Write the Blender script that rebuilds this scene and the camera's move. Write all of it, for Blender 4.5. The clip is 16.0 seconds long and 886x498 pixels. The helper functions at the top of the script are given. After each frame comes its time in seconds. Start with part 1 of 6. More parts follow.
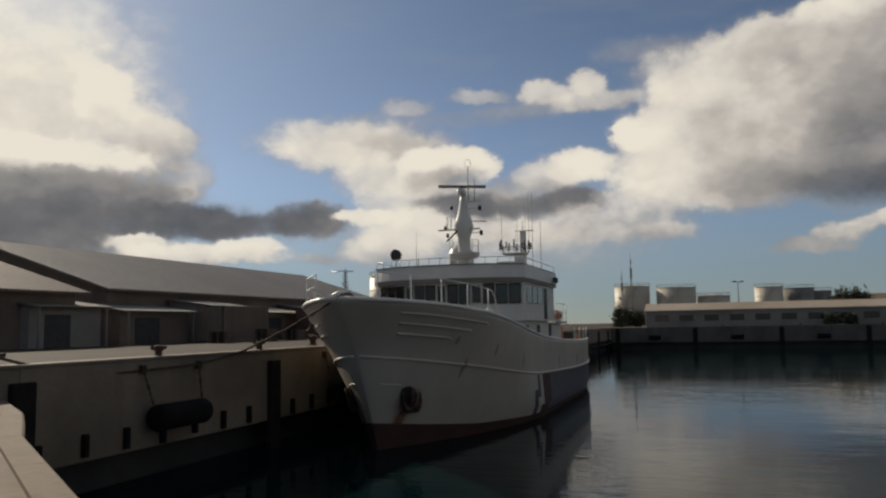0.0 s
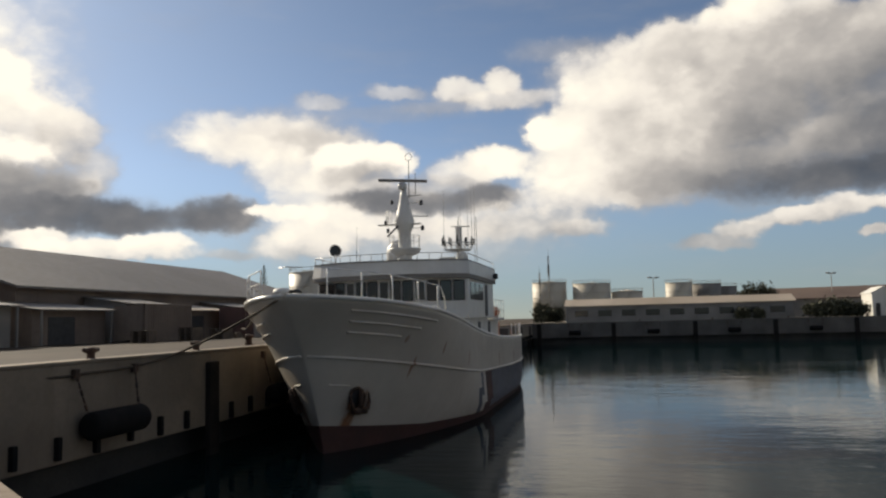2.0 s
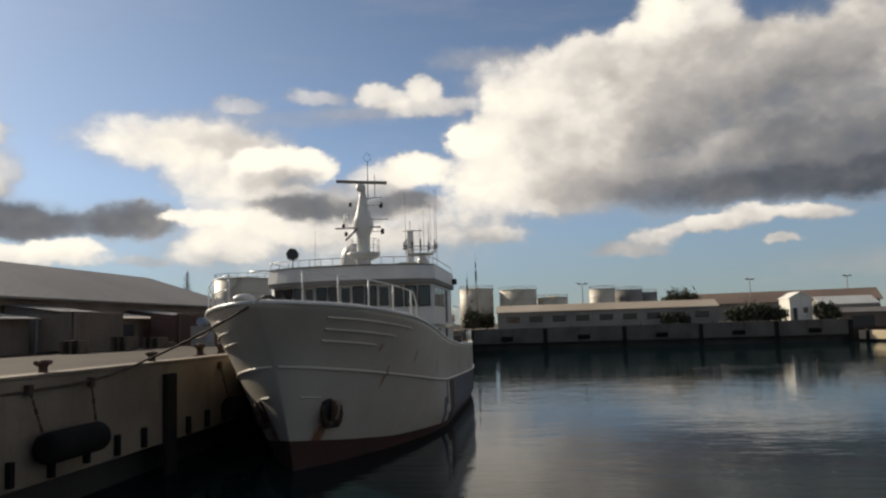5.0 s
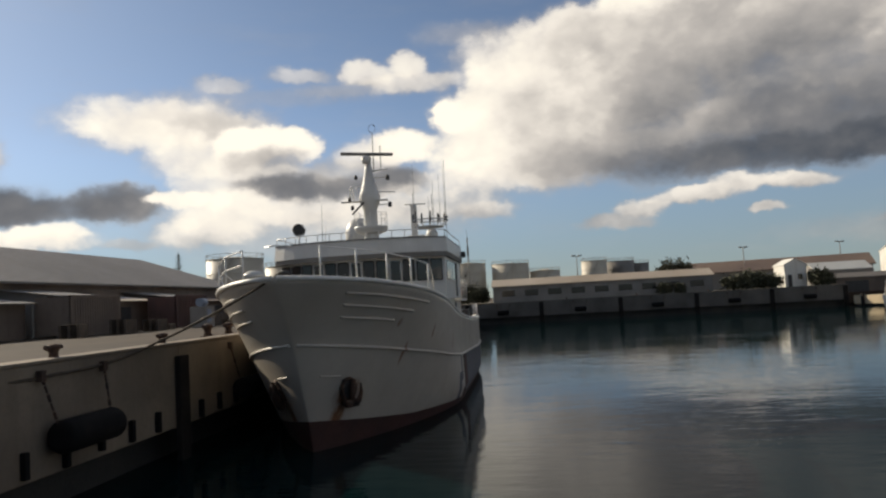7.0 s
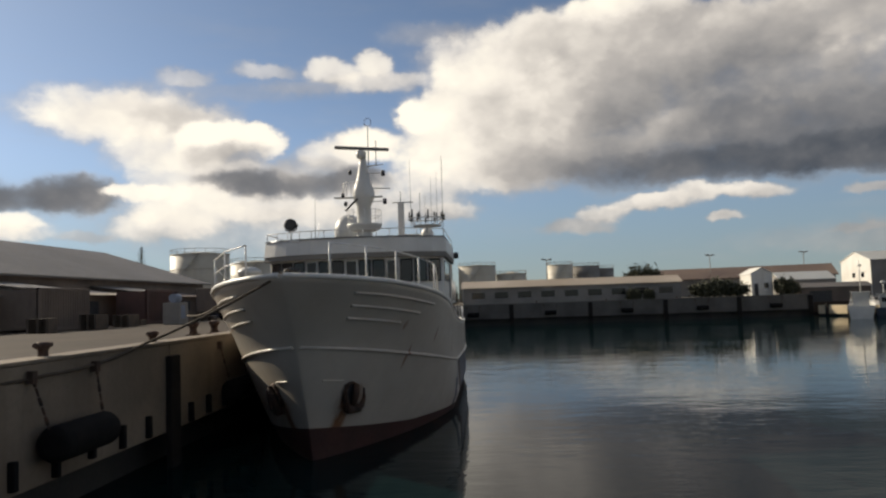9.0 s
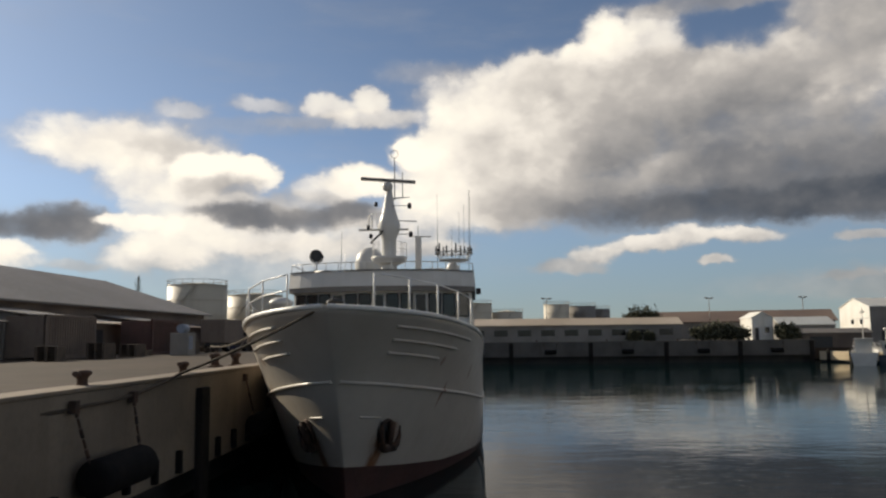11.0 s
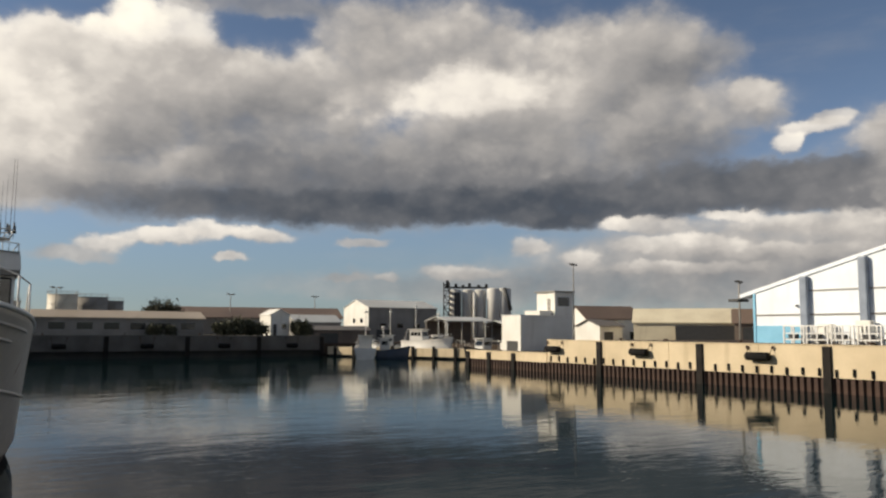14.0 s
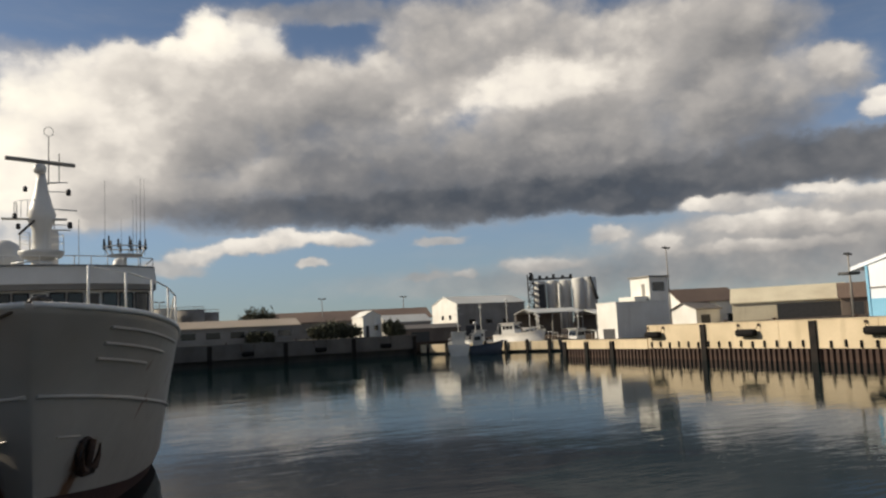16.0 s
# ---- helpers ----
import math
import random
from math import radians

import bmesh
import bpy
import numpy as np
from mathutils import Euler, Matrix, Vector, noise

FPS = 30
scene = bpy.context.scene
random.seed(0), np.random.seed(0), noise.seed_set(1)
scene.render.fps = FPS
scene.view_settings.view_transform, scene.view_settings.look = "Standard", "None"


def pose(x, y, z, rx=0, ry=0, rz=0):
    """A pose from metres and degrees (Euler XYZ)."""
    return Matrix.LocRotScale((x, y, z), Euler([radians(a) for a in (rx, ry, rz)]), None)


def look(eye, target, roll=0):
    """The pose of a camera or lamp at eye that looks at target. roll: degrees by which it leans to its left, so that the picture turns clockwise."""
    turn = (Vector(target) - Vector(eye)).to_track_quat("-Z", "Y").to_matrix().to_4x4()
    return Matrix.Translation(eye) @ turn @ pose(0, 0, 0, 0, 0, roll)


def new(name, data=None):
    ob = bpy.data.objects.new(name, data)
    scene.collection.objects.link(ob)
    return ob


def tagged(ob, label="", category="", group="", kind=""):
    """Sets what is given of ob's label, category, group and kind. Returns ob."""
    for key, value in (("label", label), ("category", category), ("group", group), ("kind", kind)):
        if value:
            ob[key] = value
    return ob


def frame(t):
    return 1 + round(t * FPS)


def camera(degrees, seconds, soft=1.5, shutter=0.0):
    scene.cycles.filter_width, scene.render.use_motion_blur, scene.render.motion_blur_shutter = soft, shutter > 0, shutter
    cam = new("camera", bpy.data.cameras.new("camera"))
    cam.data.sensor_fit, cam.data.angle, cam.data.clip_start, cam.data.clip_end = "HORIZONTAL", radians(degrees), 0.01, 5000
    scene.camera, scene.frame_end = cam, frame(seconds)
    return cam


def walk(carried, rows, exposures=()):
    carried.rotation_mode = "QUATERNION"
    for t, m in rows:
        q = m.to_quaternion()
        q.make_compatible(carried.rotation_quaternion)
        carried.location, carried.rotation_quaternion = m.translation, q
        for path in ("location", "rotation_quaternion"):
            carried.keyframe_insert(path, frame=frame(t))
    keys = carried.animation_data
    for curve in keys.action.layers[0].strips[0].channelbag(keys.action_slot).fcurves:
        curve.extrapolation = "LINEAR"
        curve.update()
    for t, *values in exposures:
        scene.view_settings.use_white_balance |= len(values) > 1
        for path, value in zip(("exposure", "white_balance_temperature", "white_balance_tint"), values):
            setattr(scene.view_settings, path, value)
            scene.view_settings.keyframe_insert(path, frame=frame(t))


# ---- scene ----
cam = camera(58.5, 16.0, soft=2.3)
PATH = [
    (0, (2.914, 1.501, 4.57), (2.284, 3.39, 4.764), -1.0),
    (0.5, (2.625, 1.425, 4.618), (2.048, 3.33, 4.806), -0.1),
    (1, (2.214, 1.615, 4.64), (1.608, 3.506, 4.876), -0.0),
    (1.5, (1.666, 1.927, 4.63), (1.206, 3.868, 4.784), -1.9),
    (2, (1.416, 2.03, 4.652), (0.991, 3.976, 4.832), -1.4),
    (2.5, (1.029, 2.193, 4.64), (0.673, 4.15, 4.845), 0.6),
    (3, (0.704, 2.292, 4.663), (0.384, 4.261, 4.814), -0.9),
    (3.5, (0.324, 2.596, 4.67), (-0.035, 4.554, 4.856), -0.9),
    (4, (-0.035, 2.683, 4.694), (-0.318, 4.654, 4.88), -1.5),
    (6.5, (-1.723, 3.738, 4.714), (-1.923, 5.718, 4.915), -2.2),
    (7, (-1.947, 3.898, 4.663), (-2.148, 5.883, 4.793), -3.2),
    (7.5, (-2.326, 3.978, 4.72), (-2.571, 5.954, 4.905), -1.8),
    (8, (-2.731, 4.32, 4.765), (-2.883, 6.307, 4.93), -3.8),
    (10.5, (-4.828, 5.491, 4.777), (-4.89, 7.487, 4.894), 0.3),
    (11, (-5.178, 5.595, 4.756), (-5.261, 7.581, 4.977), -0.6),
    (11.5, (-5.664, 6.044, 4.763), (-5.633, 8.034, 4.96), -0.7),
    (12, (-5.964, 5.9, 4.747), (-5.731, 7.88, 4.917), -0.2),
    (12.5, (-6.325, 6.056, 4.744), (-5.727, 7.956, 4.925), 0.05),
    (13, (-6.715, 5.937, 4.701), (-5.811, 7.715, 4.846), -1.0),
    (13.5, (-7.08, 5.914, 4.702), (-6.074, 7.625, 4.943), -0.69),
    (14, (-7.293, 6.052, 4.731), (-6.244, 7.743, 4.937), 0.33),
    (14.5, (-7.692, 6.195, 4.654), (-6.618, 7.872, 4.84), -0.31),
    (15, (-7.947, 6.467, 4.664), (-6.912, 8.167, 4.859), 0.78),
    (15.5, (-8.312, 6.702, 4.663), (-7.244, 8.389, 4.786), -0.12),
    (16, (-8.573, 6.957, 4.644), (-7.695, 8.743, 4.843), -2.87),
]
walk(cam, [(t, look(eye, target, roll)) for t, eye, target, roll in PATH],
     exposures=((0.0, -0.46), (0.5, -0.30), (1.0, -0.08), (1.5, 0.0), (16.0, 0.0)))


# ---- world ----
SUN_AZ, SUN_EL = -58.0, 26.0        # degrees; azimuth from +y towards +x

PUFFS = []


def puff(az, el, rx, ry, soft, tone, fall=0.0, weight=1.0):
    """A cloud lump: azimuth, elevation and half sizes in radians, softness of its edge, tone, how much lighter its top is, cover."""
    PUFFS.append((az, el, rx, ry, soft, tone, fall, weight))

# backlit cumulus under the sun
puff(-0.916, 0.174, 0.186, 0.1714, 0.9, 0.76, 0.1, 0.9)
puff(-0.854, 0.324, 0.164, 0.1071, 1, 1.05, 0, 0.75)
puff(-0.806, 0.252, 0.136, 0.0857, 0.7, 0.89, 0.12, 0.95)
puff(-0.732, 0.275, 0.036, 0.0357, 0.35, 1.03, 0.05, 0.95)
puff(-0.7, 0.239, 0.05, 0.0429, 0.45, 0.89, 0.15, 0.9)
puff(-0.665, 0.222, 0.036, 0.0357, 0.45, 0.74, 0.15, 0.85)
puff(-0.635, 0.18, 0.027, 0.0343, 0.6, 0.7, 0.1, 0.75)
puff(-0.657, 0.162, 0.033, 0.0214, 0.6, 0.89, 0, 0.8)
puff(-0.804, 0.195, 0.118, 0.0257, 0.5, 1.1, 0.1, 0.95)
puff(-0.869, 0.16, 0.086, 0.0429, 0.6, 0.58, 0.2, 0.9)
puff(-0.774, 0.154, 0.136, 0.0371, 0.55, 0.44, 0.12, 1)
puff(-0.686, 0.161, 0.05, 0.0314, 0.6, 0.48, 0.1, 0.85)
puff(-0.898, 0.104, 0.143, 0.0429, 0.6, 0.4, 0.1, 1)
puff(-0.802, 0.117, 0.121, 0.0257, 0.6, 0.36, 0.05, 1)
puff(-0.631, 0.131, 0.086, 0.0257, 0.5, 0.31, 0.05, 1)
puff(-0.564, 0.124, 0.057, 0.0157, 0.6, 0.33, 0.04, 0.9)
puff(-0.492, 0.133, 0.057, 0.0243, 0.5, 0.34, 0.06, 1)
puff(-0.749, 0.101, 0.064, 0.0186, 0.6, 0.42, 0.05, 0.8)
puff(-0.688, 0.102, 0.043, 0.0114, 0.5, 0.93, 0.1, 0.9)
puff(-0.624, 0.09, 0.107, 0.0143, 0.5, 0.89, 0.15, 0.95)
puff(-0.561, 0.099, 0.044, 0.0107, 0.5, 0.97, 0.1, 0.9)
# lens-shaped cloud and the heads beside it
puff(-0.314, 0.261, 0.129, 0.0100, 1, 0.62, 0, 0.3)
puff(-0.260, 0.103, 0.186, 0.0429, 1, 0.74, 0, 0.55)
puff(-0.452, 0.229, 0.100, 0.0286, 0.6, 0.93, 0.05, 0.9)
puff(-0.398, 0.232, 0.086, 0.0257, 0.6, 0.8, 0.05, 0.9)
puff(-0.374, 0.220, 0.064, 0.0243, 0.7, 0.7, 0.06, 0.8)
puff(-0.478, 0.217, 0.064, 0.0200, 0.6, 0.95, 0, 0.7)
puff(-0.405, 0.190, 0.057, 0.0257, 0.6, 0.92, 0, 0.9)
puff(-0.378, 0.160, 0.050, 0.0329, 0.7, 0.92, 0, 0.8)
puff(-0.339, 0.200, 0.041, 0.0286, 0.35, 1, 0.08, 1)
puff(-0.297, 0.206, 0.040, 0.0214, 0.35, 1, 0.06, 1)
puff(-0.264, 0.194, 0.021, 0.0171, 0.4, 0.95, 0.06, 0.9)
puff(-0.319, 0.183, 0.050, 0.0186, 0.6, 0.62, 0.06, 0.85)
puff(-0.301, 0.164, 0.071, 0.0143, 0.7, 0.78, 0, 0.8)
puff(-0.280, 0.149, 0.079, 0.0186, 0.55, 0.36, 0.06, 1)
puff(-0.150, 0.199, 0.050, 0.0229, 0.4, 0.96, 0.06, 1)
puff(-0.190, 0.186, 0.043, 0.0186, 0.6, 0.86, 0.05, 0.8)
puff(-0.208, 0.167, 0.064, 0.0171, 0.7, 0.66, 0, 0.7)
puff(-0.155, 0.154, 0.051, 0.0186, 0.55, 0.38, 0.05, 1)
puff(-0.209, 0.148, 0.050, 0.0157, 0.6, 0.42, 0.04, 0.9)
puff(-0.422, 0.141, 0.039, 0.0107, 0.45, 0.98, 0.05, 0.95)
puff(-0.364, 0.120, 0.068, 0.0300, 0.6, 0.9, 0.1, 0.95)
puff(-0.398, 0.100, 0.057, 0.0186, 0.7, 0.82, 0.1, 0.8)
puff(-0.273, 0.122, 0.079, 0.0186, 0.6, 0.86, 0.06, 0.9)
puff(-0.210, 0.110, 0.079, 0.0200, 0.7, 0.8, 0.08, 0.8)
puff(-0.116, 0.122, 0.093, 0.0243, 0.7, 0.8, 0.1, 0.85)
puff(-0.045, 0.111, 0.043, 0.0100, 0.7, 0.72, 0.1, 0.8)
puff(-0.477, 0.087, 0.029, 0.0071, 0.7, 0.66, 0, 0.6)
puff(-0.367, 0.276, 0.033, 0.0100, 0.7, 0.78, 0, 0.6)
puff(-0.271, 0.284, 0.040, 0.0079, 0.7, 0.8, 0, 0.6)
puff(-0.188, 0.288, 0.036, 0.0157, 0.5, 0.86, 0.1, 0.85)
puff(-0.136, 0.298, 0.024, 0.0171, 0.5, 0.9, 0.08, 0.9)
puff(-0.126, 0.276, 0.057, 0.0143, 0.6, 0.82, 0.08, 0.85)
puff(-0.206, 0.269, 0.064, 0.0086, 0.8, 0.66, 0, 0.4)
puff(-0.051, 0.329, 0.064, 0.0129, 1, 0.62, 0, 0.4)
# sunlit west end of the great bank
puff(0.020, 0.297, 0.093, 0.0357, 0.6, 0.86, 0.08, 0.9)
puff(0.091, 0.310, 0.086, 0.0357, 0.5, 0.84, 0.08, 1)
puff(0.185, 0.295, 0.114, 0.0429, 0.5, 0.8, 0.08, 1)
puff(0.172, 0.354, 0.040, 0.0429, 0.4, 0.98, 0.05, 1)
puff(0.137, 0.341, 0.033, 0.0186, 0.4, 1, 0.06, 1)
puff(0.222, 0.354, 0.043, 0.0429, 0.6, 0.84, 0.1, 0.9)
puff(0.287, 0.300, 0.114, 0.0429, 0.5, 0.78, 0.08, 1)
puff(-0.055, 0.233, 0.050, 0.0329, 0.4, 1, 0.04, 1)
puff(-0.014, 0.255, 0.064, 0.0429, 0.5, 0.93, 0.06, 1)
puff(-0.084, 0.230, 0.024, 0.0214, 0.35, 1.02, 0.04, 1)
puff(-0.042, 0.190, 0.071, 0.0429, 0.5, 0.96, 0.06, 1)
puff(0.015, 0.187, 0.086, 0.0500, 0.6, 0.92, 0.08, 1)
puff(-0.043, 0.153, 0.079, 0.0243, 0.6, 0.9, 0.1, 0.9)
puff(0.060, 0.253, 0.093, 0.0571, 0.6, 0.87, 0.06, 1)
puff(0.017, 0.222, 0.033, 0.0257, 0.8, 0.8, 0.06, 0.6)
puff(0.142, 0.246, 0.093, 0.0571, 0.6, 0.8, 0.1, 1)
puff(0.114, 0.215, 0.050, 0.0357, 0.6, 0.88, 0.1, 0.8)
puff(0.056, 0.164, 0.086, 0.0314, 0.7, 0.8, 0.2, 0.9)
puff(0.109, 0.263, 0.043, 0.0243, 0.8, 0.72, 0.1, 0.6)
# middle of the bank
puff(0.142, 0.292, 0.107, 0.05, 0.6, 0.69, 0.08, 1)
puff(0.258, 0.295, 0.107, 0.0471, 0.5, 0.65, 0.08, 1)
puff(0.375, 0.302, 0.086, 0.0429, 0.5, 0.63, 0.1, 1)
puff(0.08, 0.227, 0.1, 0.0543, 0.6, 0.73, 0.1, 1)
puff(0.172, 0.248, 0.064, 0.0329, 0.7, 0.57, 0.08, 0.7)
puff(0.237, 0.243, 0.05, 0.0429, 0.7, 0.49, 0.08, 0.8)
puff(0.068, 0.175, 0.079, 0.0286, 0.7, 0.65, 0.2, 0.8)
puff(0.244, 0.203, 0.043, 0.0214, 0.6, 0.71, 0.14, 0.9)
puff(0.172, 0.2, 0.05, 0.0386, 0.8, 0.43, 0.08, 0.8)
puff(0.316, 0.233, 0.079, 0.0571, 0.7, 0.43, 0.08, 0.9)
puff(0.389, 0.243, 0.064, 0.05, 0.7, 0.49, 0.08, 0.8)
puff(0.425, 0.251, 0.023, 0.0143, 0.6, 0.67, 0.06, 0.7)
puff(0.45, 0.217, 0.071, 0.05, 0.7, 0.51, 0.08, 0.8)
puff(0.462, 0.306, 0.064, 0.0471, 0.6, 0.65, 0.08, 1)
puff(0.331, 0.39, 0.121, 0.0129, 0.8, 0.47, 0, 0.7)
puff(0.448, 0.366, 0.057, 0.0429, 0.7, 0.59, 0.06, 0.9)
puff(0.547, 0.347, 0.121, 0.0643, 0.6, 0.61, 0.06, 1)
puff(0.6, 0.29, 0.107, 0.0429, 0.7, 0.82, 0.08, 0.9)
puff(0.592, 0.251, 0.086, 0.0329, 0.7, 0.69, 0.1, 0.8)
puff(0.551, 0.22, 0.1, 0.0429, 0.7, 0.53, 0.1, 0.9)
puff(0.673, 0.303, 0.086, 0.0643, 0.7, 0.61, 0.06, 0.9)
# east end of the bank and loose scraps
puff(0.743, 0.333, 0.093, 0.0543, 0.6, 0.65, 0.06, 1)
puff(0.82, 0.334, 0.064, 0.0529, 0.6, 0.59, 0.06, 1)
puff(0.698, 0.275, 0.1, 0.05, 0.7, 0.63, 0.1, 0.9)
puff(0.597, 0.298, 0.079, 0.0286, 0.7, 0.84, 0.06, 0.8)
puff(0.811, 0.269, 0.079, 0.0643, 0.6, 0.53, 0.06, 1)
puff(0.867, 0.323, 0.057, 0.0357, 0.7, 0.47, 0.1, 0.8)
puff(0.733, 0.218, 0.107, 0.05, 0.7, 0.49, 0.12, 0.9)
puff(0.625, 0.221, 0.093, 0.05, 0.7, 0.47, 0.08, 0.9)
puff(0.857, 0.225, 0.071, 0.0357, 0.7, 0.41, 0.1, 0.9)
puff(0.912, 0.267, 0.064, 0.0286, 0.6, 0.59, 0.1, 0.9)
puff(0.938, 0.276, 0.031, 0.0186, 0.5, 0.67, 0.08, 0.9)
puff(0.956, 0.25, 0.021, 0.0114, 0.8, 0.51, 0, 0.6)
puff(0.998, 0.236, 0.037, 0.01, 0.5, 0.8, 0.1, 0.9)
puff(0.976, 0.22, 0.017, 0.0129, 0.5, 0.82, 0.1, 0.9)
puff(1.017, 0.244, 0.024, 0.0079, 0.5, 0.71, 0.06, 0.8)
puff(1.084, 0.213, 0.05, 0.0243, 0.5, 0.71, 0.14, 0.95)
puff(1.108, 0.237, 0.05, 0.0214, 0.6, 0.63, 0.1, 0.9)
# dark flat base of the bank
puff(0.122, 0.177, 0.086, 0.0286, 0.8, 0.6, 0.1, 0.8)
puff(0.195, 0.162, 0.107, 0.0329, 0.8, 0.42, 0.14, 0.9)
puff(0.252, 0.199, 0.043, 0.0214, 0.7, 0.74, 0.1, 0.7)
puff(0.312, 0.195, 0.093, 0.0429, 0.8, 0.38, 0.14, 0.9)
puff(0.409, 0.178, 0.114, 0.0443, 0.8, 0.34, 0.14, 0.95)
puff(0.538, 0.187, 0.121, 0.0471, 0.8, 0.36, 0.16, 0.95)
puff(0.668, 0.185, 0.121, 0.0443, 0.8, 0.37, 0.16, 0.95)
puff(0.300, 0.152, 0.143, 0.0214, 0.6, 0.26, 0.06, 0.95)
puff(0.452, 0.153, 0.136, 0.0229, 0.55, 0.22, 0.06, 1)
puff(0.603, 0.158, 0.136, 0.0243, 0.5, 0.21, 0.06, 1)
puff(0.696, 0.139, 0.079, 0.0143, 0.5, 0.22, 0.04, 1)
puff(0.781, 0.160, 0.143, 0.0286, 0.5, 0.25, 0.08, 1)
puff(0.895, 0.174, 0.136, 0.0329, 0.5, 0.29, 0.08, 1)
puff(1.007, 0.170, 0.136, 0.0329, 0.45, 0.31, 0.08, 1)
puff(1.114, 0.160, 0.136, 0.0400, 0.5, 0.33, 0.1, 1)
puff(1.196, 0.183, 0.143, 0.0857, 0.7, 0.5, 0.1, 1)
# low strips over the horizon
puff(0.923, 0.066, 0.300, 0.0429, 1, 0.5, 0.06, 0.75)
puff(1.099, 0.078, 0.214, 0.0571, 1, 0.54, 0.06, 0.75)
puff(0.723, 0.057, 0.286, 0.0243, 1, 0.44, 0, 0.5)
puff(0.509, 0.055, 0.186, 0.0171, 1, 0.42, 0, 0.35)
puff(0.827, 0.096, 0.143, 0.0329, 0.9, 0.54, 0.08, 0.7)
puff(0.987, 0.103, 0.157, 0.0357, 0.8, 0.56, 0.1, 0.8)
puff(0.770, 0.133, 0.019, 0.0100, 0.5, 0.84, 0.1, 0.95)
puff(0.814, 0.130, 0.050, 0.0114, 0.6, 0.7, 0.1, 0.9)
puff(0.910, 0.138, 0.043, 0.0071, 0.5, 0.84, 0.05, 0.9)
puff(0.988, 0.128, 0.107, 0.0114, 0.6, 0.7, 0.1, 0.9)
puff(1.079, 0.117, 0.086, 0.0143, 0.6, 0.68, 0.1, 0.9)
puff(0.847, 0.105, 0.079, 0.0114, 0.6, 0.7, 0.1, 0.85)
puff(0.974, 0.097, 0.107, 0.0114, 0.6, 0.64, 0.1, 0.8)
puff(0.846, 0.078, 0.093, 0.0086, 0.6, 0.66, 0.1, 0.8)
puff(0.730, 0.093, 0.024, 0.0129, 0.6, 0.72, 0.1, 0.8)
puff(0.667, 0.107, 0.027, 0.0107, 0.6, 0.7, 0.1, 0.8)
puff(0.581, 0.075, 0.050, 0.0093, 0.6, 0.64, 0.1, 0.8)
puff(0.485, 0.069, 0.017, 0.0057, 0.6, 0.66, 0.1, 0.7)
puff(0.432, 0.065, 0.029, 0.0050, 0.7, 0.56, 0.05, 0.6)
puff(0.452, 0.111, 0.031, 0.0071, 0.6, 0.64, 0.08, 0.8)
puff(0.291, 0.086, 0.021, 0.0057, 0.5, 0.72, 0.08, 0.9)
puff(0.327, 0.117, 0.040, 0.0100, 0.5, 0.72, 0.1, 0.95)
puff(0.267, 0.120, 0.044, 0.0107, 0.5, 0.8, 0.1, 0.95)
puff(0.213, 0.111, 0.057, 0.0107, 0.5, 0.76, 0.1, 0.95)
puff(0.151, 0.101, 0.036, 0.0114, 0.5, 0.72, 0.1, 0.9)
puff(0.113, 0.085, 0.047, 0.0100, 0.6, 0.6, 0.08, 0.8)


